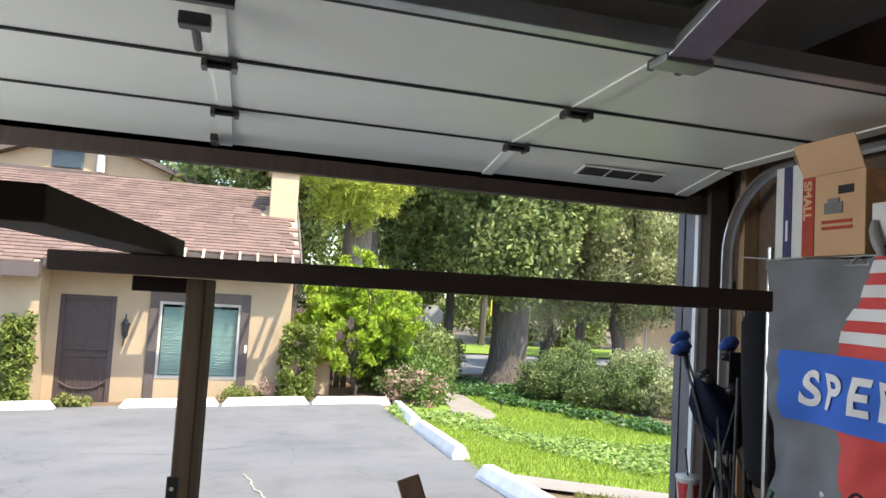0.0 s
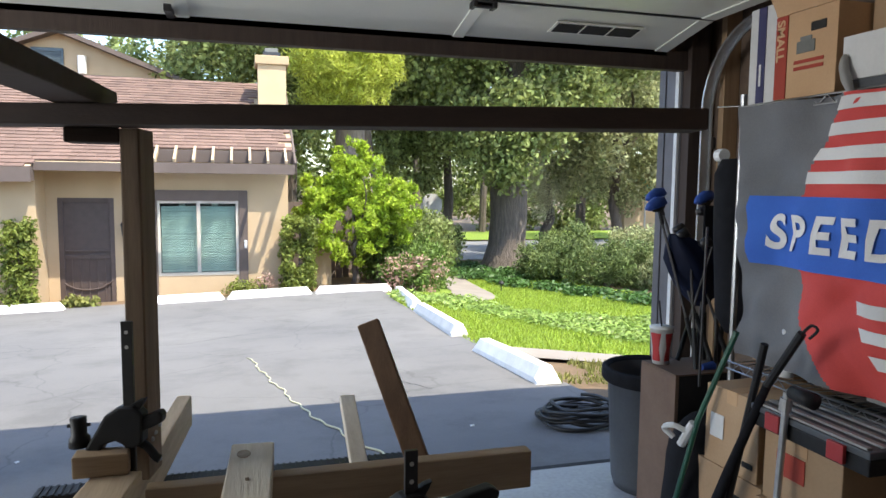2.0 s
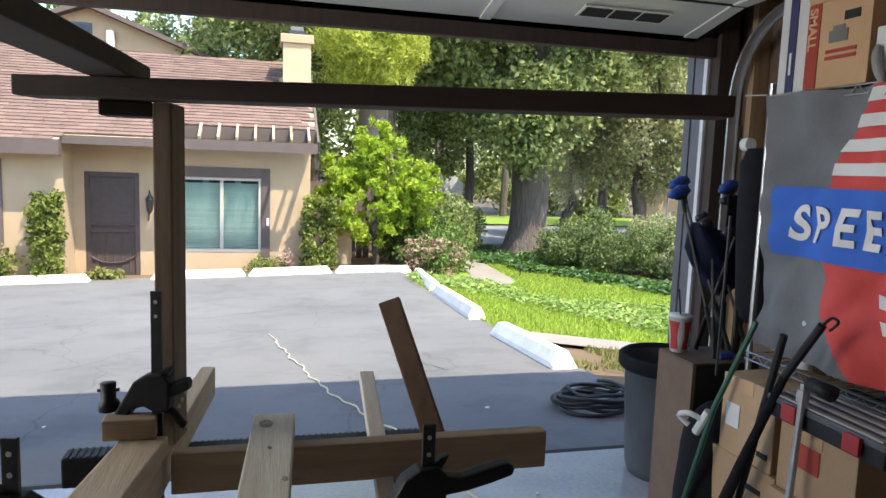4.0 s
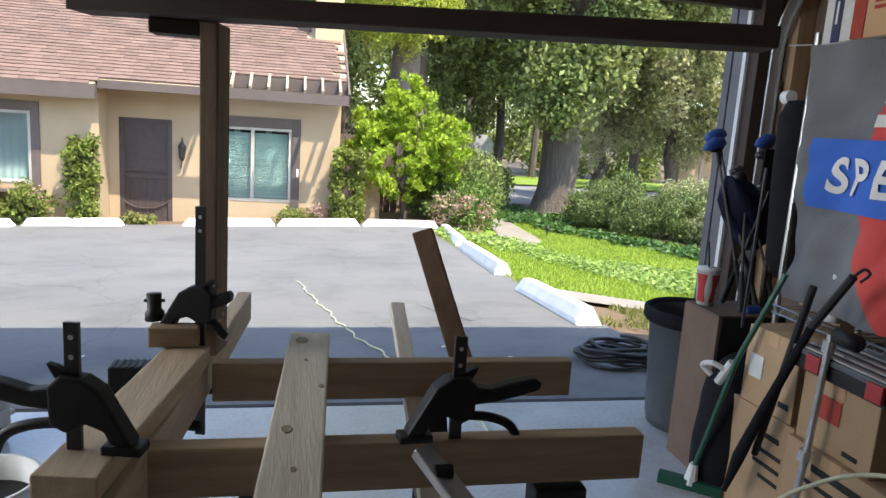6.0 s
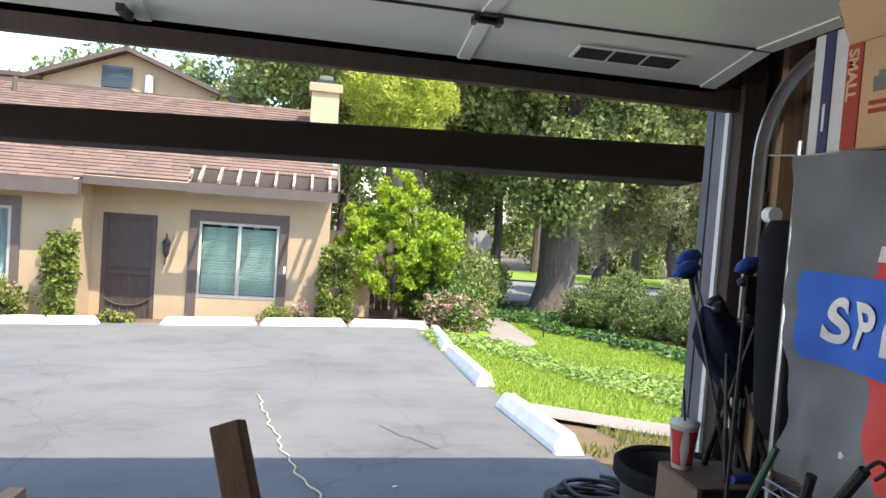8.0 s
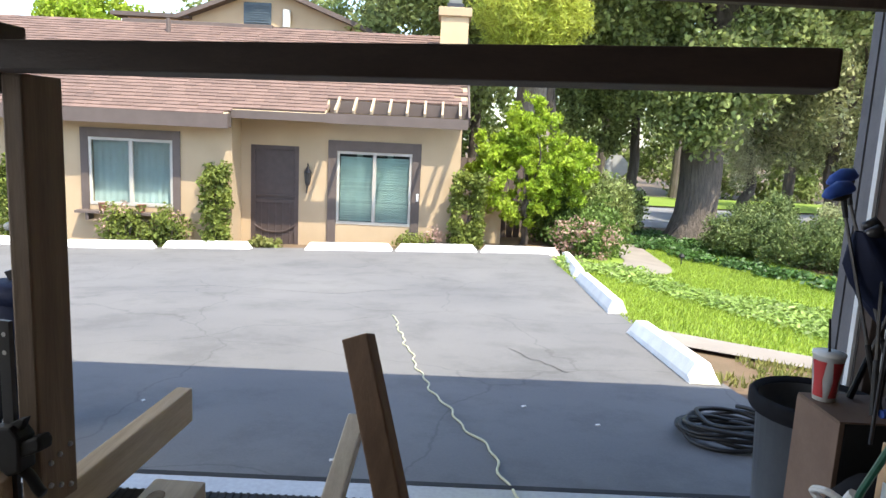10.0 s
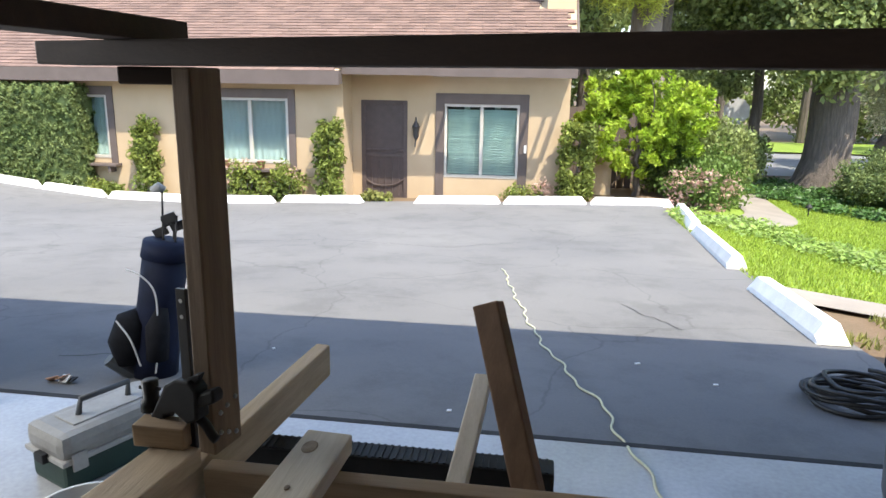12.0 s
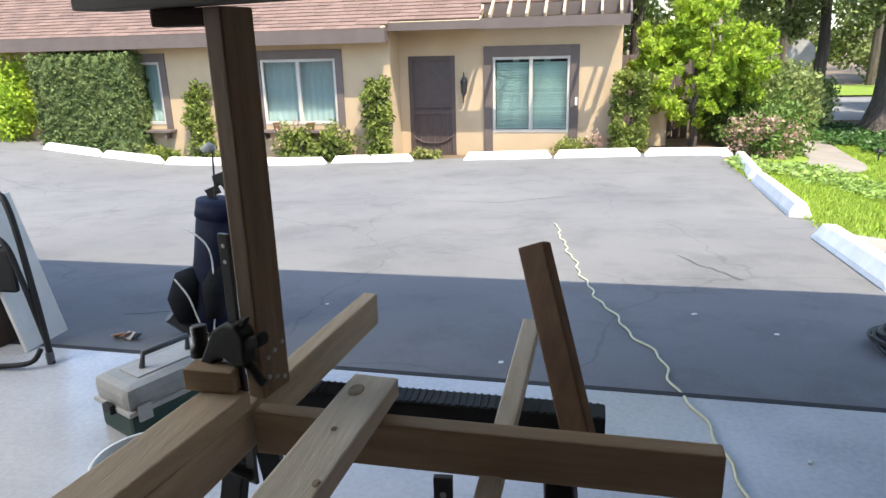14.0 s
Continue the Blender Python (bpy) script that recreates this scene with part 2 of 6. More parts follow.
M["leaf_hedge"] = mat("clipped_hedge_leaves", (0.19, 0.235, 0.085), (0.11, 0.155, 0.05), scale=2, rough=0.6, bump=0, island=True, vary=0.5, soft=0.3, spec=0.25)
M["leaf_bush"] = mat("shrub_leaves", (0.15, 0.22, 0.045), (0.09, 0.15, 0.03), scale=2, rough=0.55, bump=0, island=True, vary=0.5, soft=0.3, spec=0.3)
M["leaf_creeper"] = mat("creeper_leaves", (0.25, 0.29, 0.06), (0.13, 0.17, 0.035), scale=2, rough=0.55, bump=0, island=True, vary=0.55, soft=0.35, spec=0.3)
M["petal"] = mat("faded_pink_blossom", (0.55, 0.36, 0.30), (0.42, 0.27, 0.2), scale=4, rough=0.7, bump=0, island=True, vary=0.3, soft=0.3)
M["cup_red"] = mat("red_cup_print", (0.42, 0.03, 0.03), (0.36, 0.03, 0.03), rough=0.4)
M["yellow_sign"] = mat("yellow_sign", (0.8, 0.7, 0.02), (0.75, 0.65, 0.02), rough=0.5)
M["green_sign"] = mat("green_sign", (0.02, 0.35, 0.25), (0.02, 0.3, 0.22), rough=0.5)
M["sign_back"] = mat("bare_aluminium_sign", (0.40, 0.40, 0.39), (0.33, 0.33, 0.32), rough=0.6)
M["terracotta"] = mat("terracotta", (0.2, 0.09, 0.06), (0.15, 0.07, 0.045), rough=0.9)
M["pale_board"] = mat("white_melamine", (0.70, 0.68, 0.64), (0.62, 0.6, 0.56), rough=0.5)
M["peach_paper"] = mat("peach_paper", (0.62, 0.36, 0.24), (0.5, 0.28, 0.18), rough=0.8)


def glass_mat():
    m = bpy.data.materials.new("window_glass")
    m.use_nodes = True
    p = m.node_tree.nodes["Principled BSDF"]
    p.inputs["Base Color"].default_value = (0.85, 0.95, 0.92, 1)
    p.inputs["Roughness"].default_value = 0.02
    p.inputs["Transmission Weight"].default_value = 1.0
    p.inputs["IOR"].default_value = 1.45
    return m


M["glass"] = glass_mat()


# ---- helpers for things and parts ----
def thing(name, loc, label, category, group="", kind=""):
    e = new(name)
    e.empty_display_size = 0.1
    e.location = loc
    return tagged(e, label, category, group, kind)


def link_mesh(name, bm, material, smooth=False):
    me = bpy.data.meshes.new(name)
    bm.normal_update()
    bm.to_mesh(me)
    bm.free()
    if smooth:
        for p in me.polygons:
            p.use_smooth = True
    me.materials.append(M[material] if isinstance(material, str) else material)
    return me


def up_parent(ob, parent):
    """Children are modelled in world places; the parents here are only shifted, never turned."""
    ob.parent = parent
    ob.matrix_parent_inverse = Matrix.Translation(-parent.location)


def part(name, bm, material, parent=None, label="", smooth=False, kind=""):
    ob = new(name, link_mesh(name, bm, material, smooth))
    if parent is not None:
        up_parent(ob, parent)
    return tagged(ob, label, kind=kind)


def solo(name, bm, material, label, category, group="", kind="", smooth=False):
    ob = new(name, link_mesh(name, bm, material, smooth))
    return tagged(ob, label, category, group, kind)


def bx(x0, x1, y0, y1, z0, z1, bm=None, bev=0.0, m=None):
    bm = bm or bmesh.new()
    t = Matrix.LocRotScale(((x0 + x1) / 2, (y0 + y1) / 2, (z0 + z1) / 2), None, (x1 - x0, y1 - y0, z1 - z0))
    r = bmesh.ops.create_cube(bm, size=1, matrix=(m @ t) if m else t)
    if bev:
        es = list({e for v in r["verts"] for e in v.link_edges})
        bmesh.ops.bevel(bm, geom=es, offset=bev, segments=2, profile=0.6, affect='EDGES')
    return bm


def beam(p0, p1, w, h, bm=None, bev=0.004, roll=0.0):
    """A board from p0 to p1 along its centre line, w wide (sideways) and h high."""
    bm = bm or bmesh.new()
    p0, p1 = Vector(p0), Vector(p1)
    d = p1 - p0
    q = d.to_track_quat('Y', 'Z').to_matrix().to_4x4()
    m = Matrix.Translation((p0 + p1) / 2) @ q @ pose(0, 0, 0, 0, roll, 0)
    return bx(-w / 2, w / 2, -d.length / 2, d.length / 2, -h / 2, h / 2, bm, bev, m)


def tube(pts, r, bm=None, seg=8, cap=True):
    """A round bar through points; r is one radius or one for each point."""
    bm = bm or bmesh.new()
    pts = [Vector(p) for p in pts]
    rs = r if isinstance(r, (list, tuple)) else [r] * len(pts)
    rings, side = [], None
    for i, p in enumerate(pts):
        d = (pts[min(i + 1, len(pts) - 1)] - pts[max(i - 1, 0)]).normalized()
        if side is None:
            side = d.orthogonal().normalized()
        side = (side - d * side.dot(d)).normalized()
        up = d.cross(side)
        rings.append([bm.verts.new(p + (side * math.cos(a) + up * math.sin(a)) * rs[i]) for a in (2 * math.pi * k / seg for k in range(seg))])
    for a, b in zip(rings, rings[1:]):
        for k in range(seg):
            bm.faces.new((a[k], a[(k + 1) % seg], b[(k + 1) % seg], b[k]))
    if cap:
        bm.faces.new(rings[0][::-1])
        bm.faces.new(rings[-1])
    return bm


def lathe(profile, c, bm=None, seg=24):
    """Turned shape: (radius, height) pairs round the upright axis at c."""
    bm = bm or bmesh.new()
    rings = [[bm.verts.new((c[0] + r * math.cos(2 * math.pi * k / seg), c[1] + r * math.sin(2 * math.pi * k / seg), c[2] + z)) for k in range(seg)] for r, z in profile]
    for a, b in zip(rings, rings[1:]):
        for k in range(seg):
            bm.faces.new((a[k], a[(k + 1) % seg], b[(k + 1) % seg], b[k]))
    return bm


def curve_pts(pts, n=8):
    """A smooth line through points."""
    out, P = [], [Vector(p) for p in pts]
    for i in range(len(P) - 1):
        a, b, c, d = P[max(i - 1, 0)], P[i], P[i + 1], P[min(i + 2, len(P) - 1)]
        for k in range(n):
            t = k / n
            out.append(0.5 * ((2 * b) + (c - a) * t + (2 * a - 5 * b + 4 * c - d) * t * t + (3 * b - a - 3 * c + d) * t ** 3))
    return out + [P[-1]]


def lettering(text, size, m, extrude=0.0006, space=1.0):
    """Mesh letters from the built-in font, baseline at the origin of m."""
    cu = bpy.data.curves.new("letters", 'FONT')
    cu.body, cu.size, cu.extrude, cu.align_x, cu.offset = text, size, extrude, 'LEFT', size * 0.03
    cu.space_character = space
    ob = bpy.data.objects.new("letters", cu)
    scene.collection.objects.link(ob)
    me = bpy.data.meshes.new_from_object(ob.evaluated_get(bpy.context.evaluated_depsgraph_get()))
    bpy.data.objects.remove(ob)
    bm = bmesh.new()
    bm.from_mesh(me)
    bm.transform(m)
    return bm


def resize(names_before, about, factors, shift=(0, 0, 0)):
    """Sizes up everything built since a snapshot of object names, about one point."""
    c = Vector(about)
    m = Matrix.Translation(c + Vector(shift)) @ Matrix.Diagonal((*factors, 1)) @ Matrix.Translation(-c)
    for ob in [o for o in scene.collection.all_objects if o.name not in names_before]:
        if ob.type == 'MESH' and (ob.parent is None or ob.parent.type == 'EMPTY'):
            ob.matrix_basis = m @ ob.matrix_basis


def snapshot():
    return {o.name for o in scene.collection.all_objects}


RNG = np.random.default_rng(7)


def leaf_mesh(name, centres, radii, count, size, flat=0.0, shape=0.5):
    """Many small leaves gathered in clumps; each is a folded rhomb of two faces."""
    c, rad = np.array(centres, float), np.array(radii, float)
    if rad.ndim == 1:
        rad = np.repeat(rad[:, None], 3, 1)
    wgt = rad.prod(1) ** (2 / 3)
    idx = RNG.choice(len(c), count, p=wgt / wgt.sum())
    d = RNG.normal(size=(count, 3))
    d /= np.linalg.norm(d, axis=1)[:, None]
    pos = c[idx] + d * rad[idx] * (RNG.random(count) ** 0.45)[:, None]
    u = RNG.normal(size=(count, 3))
    u[:, 2] *= 1 - flat
    u /= np.linalg.norm(u, axis=1)[:, None]
    w = np.cross(u, RNG.normal(size=(count, 3)) + np.array((0, 0, 2.5 * flat)))
    w /= np.linalg.norm(w, axis=1)[:, None]
    s = (size * (0.6 + 0.8 * RNG.random(count)))[:, None]
    v = np.stack((pos - u * s, pos + w * s * shape, pos + u * s, pos - w * s * shape), 1).reshape(-1, 3)
    me = bpy.data.meshes.new(name)
    base = np.arange(count) * 4
    me.vertices.add(count * 4)
    me.vertices.foreach_set("co", v.astype(np.float32).ravel())
    me.loops.add(count * 4)
    me.loops.foreach_set("vertex_index", (base[:, None] + np.arange(4)).astype(np.int32).ravel())
    me.polygons.add(count)
    me.polygons.foreach_set("loop_start", base.astype(np.int32))
    me.update(calc_edges=True)
    return me


def leaves(name, centres, radii, count, size, material, parent=None, label="", flat=0.0, shape=0.5, kind=""):
    me = leaf_mesh(name, centres, radii, count, size, flat, shape)
    me.materials.append(M[material])
    ob = new(name, me)
    if parent is not None:
        up_parent(ob, parent)
    return tagged(ob, label, kind=kind)


def clumps(c, r, n, cr, seed):
    """Clump centres scattered in an ellipsoid, crowded to its outside."""
    g = np.random.default_rng(seed)
    d = g.normal(size=(n, 3))
    d /= np.linalg.norm(d, axis=1)[:, None]
    p = np.array(c) + d * np.array(r) * (0.35 + 0.65 * g.random(n) ** 0.5)[:, None]
    return p, cr * (0.6 + 0.8 * g.random(n))


# ---- ground form ----
PROFILE = ((-400, 0.0), (3.84, -0.012), (6, -0.205), (8, -0.365), (10, -0.50), (12, -0.615), (14.6, -0.74), (16, -0.80), (20, -0.85), (400, -0.85))


def gz(x, y):
    """Height of the ground: it falls away from the garage and a little to one side."""
    z = float(np.interp(y, [p[0] for p in PROFILE], [p[1] for p in PROFILE]))
    u = min(max((y - 3.84) / 10.76, 0), 1)
    rise = 0.12 * min(max(-7.6 - x, 0), 4)
    fall = 0.1 * min(max(x - 3.5, 0), 2.8) * min(max((y - 4) / 2, 0), 1)
    return z + (0.035 * (min(max(x, -5.5), 3.5) - 1) + rise) * u - fall


def sheet(xs, ys, lift, bm=None, inside=None):
    """A sheet laid over the ground, lift above it."""
    bm = bm or bmesh.new()
    vs = {}
    for i, x in enumerate(xs):
        for j, y in enumerate(ys):
            vs[i, j] = bm.verts.new((x, y, gz(x, y) + lift))
    for i in range(len(xs) - 1):
        for j in range(len(ys) - 1):
            if inside is None or inside((xs[i] + xs[i + 1]) / 2, (ys[j] + ys[j + 1]) / 2):
                bm.faces.new((vs[i, j], vs[i + 1, j], vs[i + 1, j + 1], vs[i, j + 1]))
    return bm


def strip(line, width, lift, bm=None):
    """A ribbon along a line on the ground."""
    bm = bm or bmesh.new()
    P = curve_pts([(x, y, 0) for x, y in line], 8)
    prev = None
    for i, p in enumerate(P):
        d = (P[min(i + 1, len(P) - 1)] - P[max(i - 1, 0)]).normalized()
        n = Vector((-d.y, d.x, 0)) * width / 2
        row = [bm.verts.new((q.x, q.y, gz(q.x, q.y) + lift)) for q in (p + n, p, p - n)]
        if prev:
            for k in range(2):
                bm.faces.new((prev[k], prev[k + 1], row[k + 1], row[k]))
        prev = row
    return bm


def steps(a, b, n):
    return [a + (b - a) * k / n for k in range(n + 1)]


# ---- ground, drive, lawn, road ----
part("ground", sheet([-400, -120, -40, -20, -11.6, -9.5, -7.6, -5.5, -2, 1, 3.5, 6.3, 10, 20, 40, 120, 400],
                     [3.9, 5, 6, 7, 8, 9, 10, 11, 12, 13, 14.6, 16, 18, 20, 30, 60, 150, 400], -0.03), "soil", None, "dry brown soil round the houses", kind="structure")
part("ground_behind", bx(-400, 400, -400, 3.9, -0.4, -0.13), "soil", None, "bare soil behind the garage", kind="structure")
part("driveway", sheet(steps(-22, 3.62, 50), steps(3.86, 14.75, 30), 0.0), "asphalt", None, "aged grey asphalt driveway with fine cracks", kind="structure")
part("lawn", sheet(steps(3.55, 9.6, 30), steps(7.4, 21.5, 50), -0.005,
                   inside=lambda x, y: not (x < 4.4 and y > 13.2) and x < 9.8 - 0.1 * (y - 12)), "turf", None, "bright green mown lawn beside the drive", kind="structure")
part("road", sheet(steps(2, 80, 26), steps(23.0, 30.5, 4), 0.006), "road", None, "pale grey street beyond the trees", kind="structure")
part("verge", sheet(steps(-10, 80, 26), steps(30.6, 36, 4), 0.06), "turf", None, "sunlit green verge across the street", kind="structure")
part("walkway", strip([(3.6, 7.6), (4.4, 7.43), (5.6, 7.2), (7.5, 6.8), (10, 6.3)], 0.72, 0.012), "path", None, "pale concrete walkway across the lawn", kind="structure")
part("garden_path", strip([(4.5, 13.35), (5.35, 14.0), (5.85, 15.2), (6.0, 16.8), (6.15, 18.3), (6.6, 20.2), (7.4, 22.8)], 0.95, 0.012), "path", None, "curving concrete garden path between lawn and shrubs", kind="structure")

cr = random.Random(3)
crack_lines = ([(2.1, 6.75), (2.24, 6.4), (2.36, 6.2), (2.48, 5.94)], [(-4.5, 9.5), (-3.2, 9.2), (-1.5, 9.8), (0.2, 9.4), (1.4, 10.2)],
               [(-1.5, 4.45), (-1.2, 4.6), (-0.95, 4.75), (-0.7, 4.95)], [(-9, 11), (-7, 10.2), (-5, 10.6), (-3, 12)],
               [(-6.5, 6.6), (-5.4, 7.3), (-4.6, 7.1)])
for line in crack_lines:
    fine = []
    for (x0, y0), (x1, y1) in zip(line, line[1:]):
        for k in range(4):
            fine.append((x0 + (x1 - x0) * k / 4 + cr.uniform(-.022, .022), y0 + (y1 - y0) * k / 4 + cr.uniform(-.022, .022)))
    part("crack", strip(fine, 0.009, 0.003), "crack", None, "thin dark crack in the asphalt", kind="structure")
part("slab_joint", bx(-2.0, 3.3, 3.832, 3.868, -0.03, 0.002), "crack", None, "dark gap between slab and asphalt", kind="structure")


def blades(name, n, xr, yr, h, material, label, inside=lambda x, y: True):
    """Short upright blades with two faces each."""
    g = np.random.default_rng(11)
    xy = np.stack((g.uniform(*xr, n), g.uniform(*yr, n)), 1)
    xy = np.array([p for p in xy if inside(*p)])
    n = len(xy)
    z = np.array([gz(*p) for p in xy])
    base = np.column_stack((xy, z - 0.004))
    a = g.uniform(0, 2 * math.pi, n)
    side = np.column_stack((np.cos(a), np.sin(a), 0 * a)) * 0.009
    tip = base + np.column_stack((g.normal(0, 0.02, n), g.normal(0, 0.02, n), h * g.uniform(0.5, 1.3, n)))
    v = np.stack((base - side, base + side, tip), 1).reshape(-1, 3)
    me = bpy.data.meshes.new(name)
    me.from_pydata([tuple(p) for p in v], [], [(3 * i, 3 * i + 1, 3 * i + 2) for i in range(n)])
    me.materials.append(M[material])
    return tagged(new(name, me), label, "grass", kind="stuff")


def on_path(x, y):
    return abs(y - (7.6 - 0.2 * (x - 3.56))) < 0.39


GP = [(4.5, 13.35), (5.35, 14.0), (5.85, 15.2), (6.0, 16.8), (6.15, 18.3), (6.6, 20.2), (7.4, 22.8)]
GPC = [(p.x, p.y) for p in curve_pts([(x, y, 0) for x, y in GP], 6)]


def lawn_in(x, y):
    return min((x - a) ** 2 + (y - b) ** 2 for a, b in GPC) > 0.27 and y > 7.98 - 0.2 * (x - 3.56) and not (x < 4.4 and y > 13.2) and x < 9.8 - 0.1 * (y - 12) and not (y > 14.2 and x < 5.4 + 0.2 * (y - 13.6))


blades("lawn_grass", 90000, (3.55, 9.8), (7.0, 21), 0.055, "grass", "short bright green lawn grass", lawn_in)
blades("dry_grass", 16000, (3.55, 8.5), (4.2, 8.0), 0.06, "dry_grass", "patchy yellowed grass on bare soil",
       lambda x, y: not on_path(x, y) and y < 7.6 - 0.2 * (x - 3.56) and noise.noise(Vector((x * 1.2, y * 1.2, 3))) > -0.05)
gc = [(x, y, gz(x, y) + 0.06) for x, y in ((cr.uniform(4.0, 9.2), cr.uniform(8.6, 12.6)) for _ in range(620)) if max(8.65, 12.25 - 1.75 * (x - 4.1)) < y < 12.5 - 0.45 * (x - 4.1) + 0.15 * math.sin(5 * x)]
tagged(leaves("groundcover", gc, [(0.24, 0.24, 0.045)] * len(gc), 12000, 0.036, "ground_leaf", None, "low leafy groundcover patch in the lawn", flat=0.7, kind="stuff"), category="groundcover")
gi = [(x, y, gz(x, y) + 0.08) for x, y in ((cr.uniform(5.6, 10.5), cr.uniform(12.0, 21.5)) for _ in range(1100)) if abs(x - (8.85 - 0.36 * (y - 13))) < 0.42 or (y > 17.5 and 7.2 < x < 9.2)]
tagged(leaves("ivy_groundcover", gi, [(0.28, 0.28, 0.10)] * len(gi), 14000, 0.055, "ivy_leaf", None, "dark ivy border along the lawn and under the oak", flat=0.6, kind="stuff"), category="groundcover")
gj = [(x, y, gz(x, y) + 0.08) for x, y in ((cr.uniform(3.6, 5.4), cr.uniform(12.2, 14.0)) for _ in range(80)) if y < 13.6]
tagged(leaves("border_groundcover", gj, [(0.22, 0.22, 0.05)] * len(gj), 1300, 0.04, "ground_leaf", None, "small leafy plants beside the kerb stops", flat=0.6, kind="stuff"), category="groundcover")


# ---- parking stops ----
def wheel_stop(a, b, label="white painted concrete parking stop on the asphalt"):
    """A precast stop with sloped sides and chamfered ends from a to b (plan)."""
    a, b = Vector((*a, gz(*a))), Vector((*b, gz(*b)))
    d = (b - a).normalized()
    n = Vector((-d.y, d.x, 0)).normalized()
    bm = bmesh.new()
    L = (b - a).length
    rows = []
    for s, k in ((0, 0.25), (0.09, 1), (L * 0.5, 1.02), (L - 0.09, 1), (L, 0.25)):
        prof = ((-0.115, 0.0), (-0.105, 0.045 * k), (-0.055, 0.145 * k), (0.055, 0.145 * k), (0.105, 0.045 * k), (0.115, 0.0))
        rows.append([bm.verts.new(a + d * s + n * w + Vector((0, 0, h - 0.004))) for w, h in prof])
    for r0, r1 in zip(rows, rows[1:]):
        for k in range(5):
            bm.faces.new((r0[k], r0[k + 1], r1[k + 1], r1[k]))
        bm.faces.new((r0[5], r0[0], r1[0], r1[5]))
    bm.faces.new(rows[0][::-1])
    bm.faces.new(rows[-1])
    bmesh.ops.recalc_face_normals(bm, faces=bm.faces)
    return solo("parking_stop", bm, "stop_white", label, "parking stop", "parking stops round the drive")


Y1 = 14.45
for x0, x1 in ((-4.0, -2.25), (-1.18, 0.54), (0.61, 2.21), (2.29, 3.84)):
    wheel_stop((x0, Y1 - 0.02 * (x1 - 2)), (x1, Y1))
for x0, x1 in ((-5.85, -4.08), (-7.75, -5.92)):
    wheel_stop((x0, 14.3), (x1, 14.3))
wheel_stop((-9.15, 14.1), (-7.82, 14.25), "white painted parking stop on rising asphalt")
wheel_stop((-10.6, 14.1), (-9.22, 14.1), "white painted parking stop on rising asphalt")
wheel_stop((3.90, 14.05), (3.66, 11.45), "white painted parking stop beside the lawn")
wheel_stop((3.66, 11.3), (3.53, 8.65), "white painted parking stop beside the lawn")
wheel_stop((3.47, 7.66), (3.45, 5.84), "white painted parking stop beside bare soil")

# ---- house across the drive ----
before_house = snapshot()
YF, YL = 15.56, 14.9          # door wall, forward wall
SLOPE = 0.52


def roof_z(y):
    return 1.68 + SLOPE * (y - 14.45)


house = thing("house", (-5, 17, -0.9), "single-storey tan stucco house with brown shingle roof", "house")


def wall_with_holes(x0, x1, y0, y1, z0, z1, holes, bm=None):
    """A wall along x with real openings (x0, x1, z0, z1)."""
    bm = bm or bmesh.new()
    xs = sorted({x0, x1, *(h[0] for h in holes), *(h[1] for h in holes)})
    for a, b in zip(xs, xs[1:]):
        hs = sorted((h[2], h[3]) for h in holes if h[0] < b - 1e-6 and h[1] > a + 1e-6)
        z = z0
        for lo, hi in hs:
            if lo > z + 1e-6:
                bx(a, b, y0, y1, z, lo, bm)
            z = hi
        if z1 > z:
            bx(a, b, y0, y1, z, z1, bm)
    bmesh.ops.remove_doubles(bm, verts=bm.verts, dist=1e-5)
    return bm


W1 = (-0.70, 0.82, -0.41, 1.06)
DOOR = (-2.45, -1.47, -1.0, 1.11)
W2 = (-5.40, -3.78, -0.17, 1.12)
W3 = (-9.35, -7.72, -0.17, 1.12)
part("wall", wall_with_holes(-2.64, 1.80, YF, YF + 0.2, -1.1, 1.9, [W1, DOOR]), "stucco", house)
part("wall", wall_with_holes(-18, -2.64, YL, YL + 0.2, -1.2, 1.62, [W2, W3]), "stucco", house)
part("wall", bx(-2.84, -2.643, YL + 0.2, YF, -1.1, 1.7), "stucco", house)
part("wall", bx(1.6, 1.797, YF + 0.2, 21.5, -1.1, 2.2), "stucco", house)
part("wall", bx(-18, 1.6, 21.5, 21.7, -1.1, 2.2), "stucco", house)
bm = bmesh.new()
v = [bm.verts.new(p) for p in ((1.75, YF, 1.9), (1.75, 21.5, 1.9), (1.75, 18.4, roof_z(18.4) - 0.1))]
bm.faces.new(v)
r = bmesh.ops.extrude_face_region(bm, geom=bm.faces[:])
bmesh.ops.translate(bm, verts=[g for g in r["geom"] if isinstance(g, bmesh.types.BMVert)], vec=(-0.15, 0, 0))
part("gable", bm, "stucco", house)


def slab(x0, x1, ya, yb, th, off=0.0, bm=None):
    """Sloped roof board following the roof plane between ya and yb."""
    bm = bm or bmesh.new()
    lo = [(x, y, roof_z(y) + off - t) for t in (0, th) for x, y in ((x0, ya), (x1, ya), (x1, yb), (x0, yb))]
    vs = [bm.verts.new(p) for p in lo]
    for f in ((0, 1, 2, 3), (7, 6, 5, 4), (0, 4, 5, 1), (1, 5, 6, 2), (2, 6, 7, 3), (3, 7, 4, 0)):
        bm.faces.new([vs[i] for i in f])
    return bm


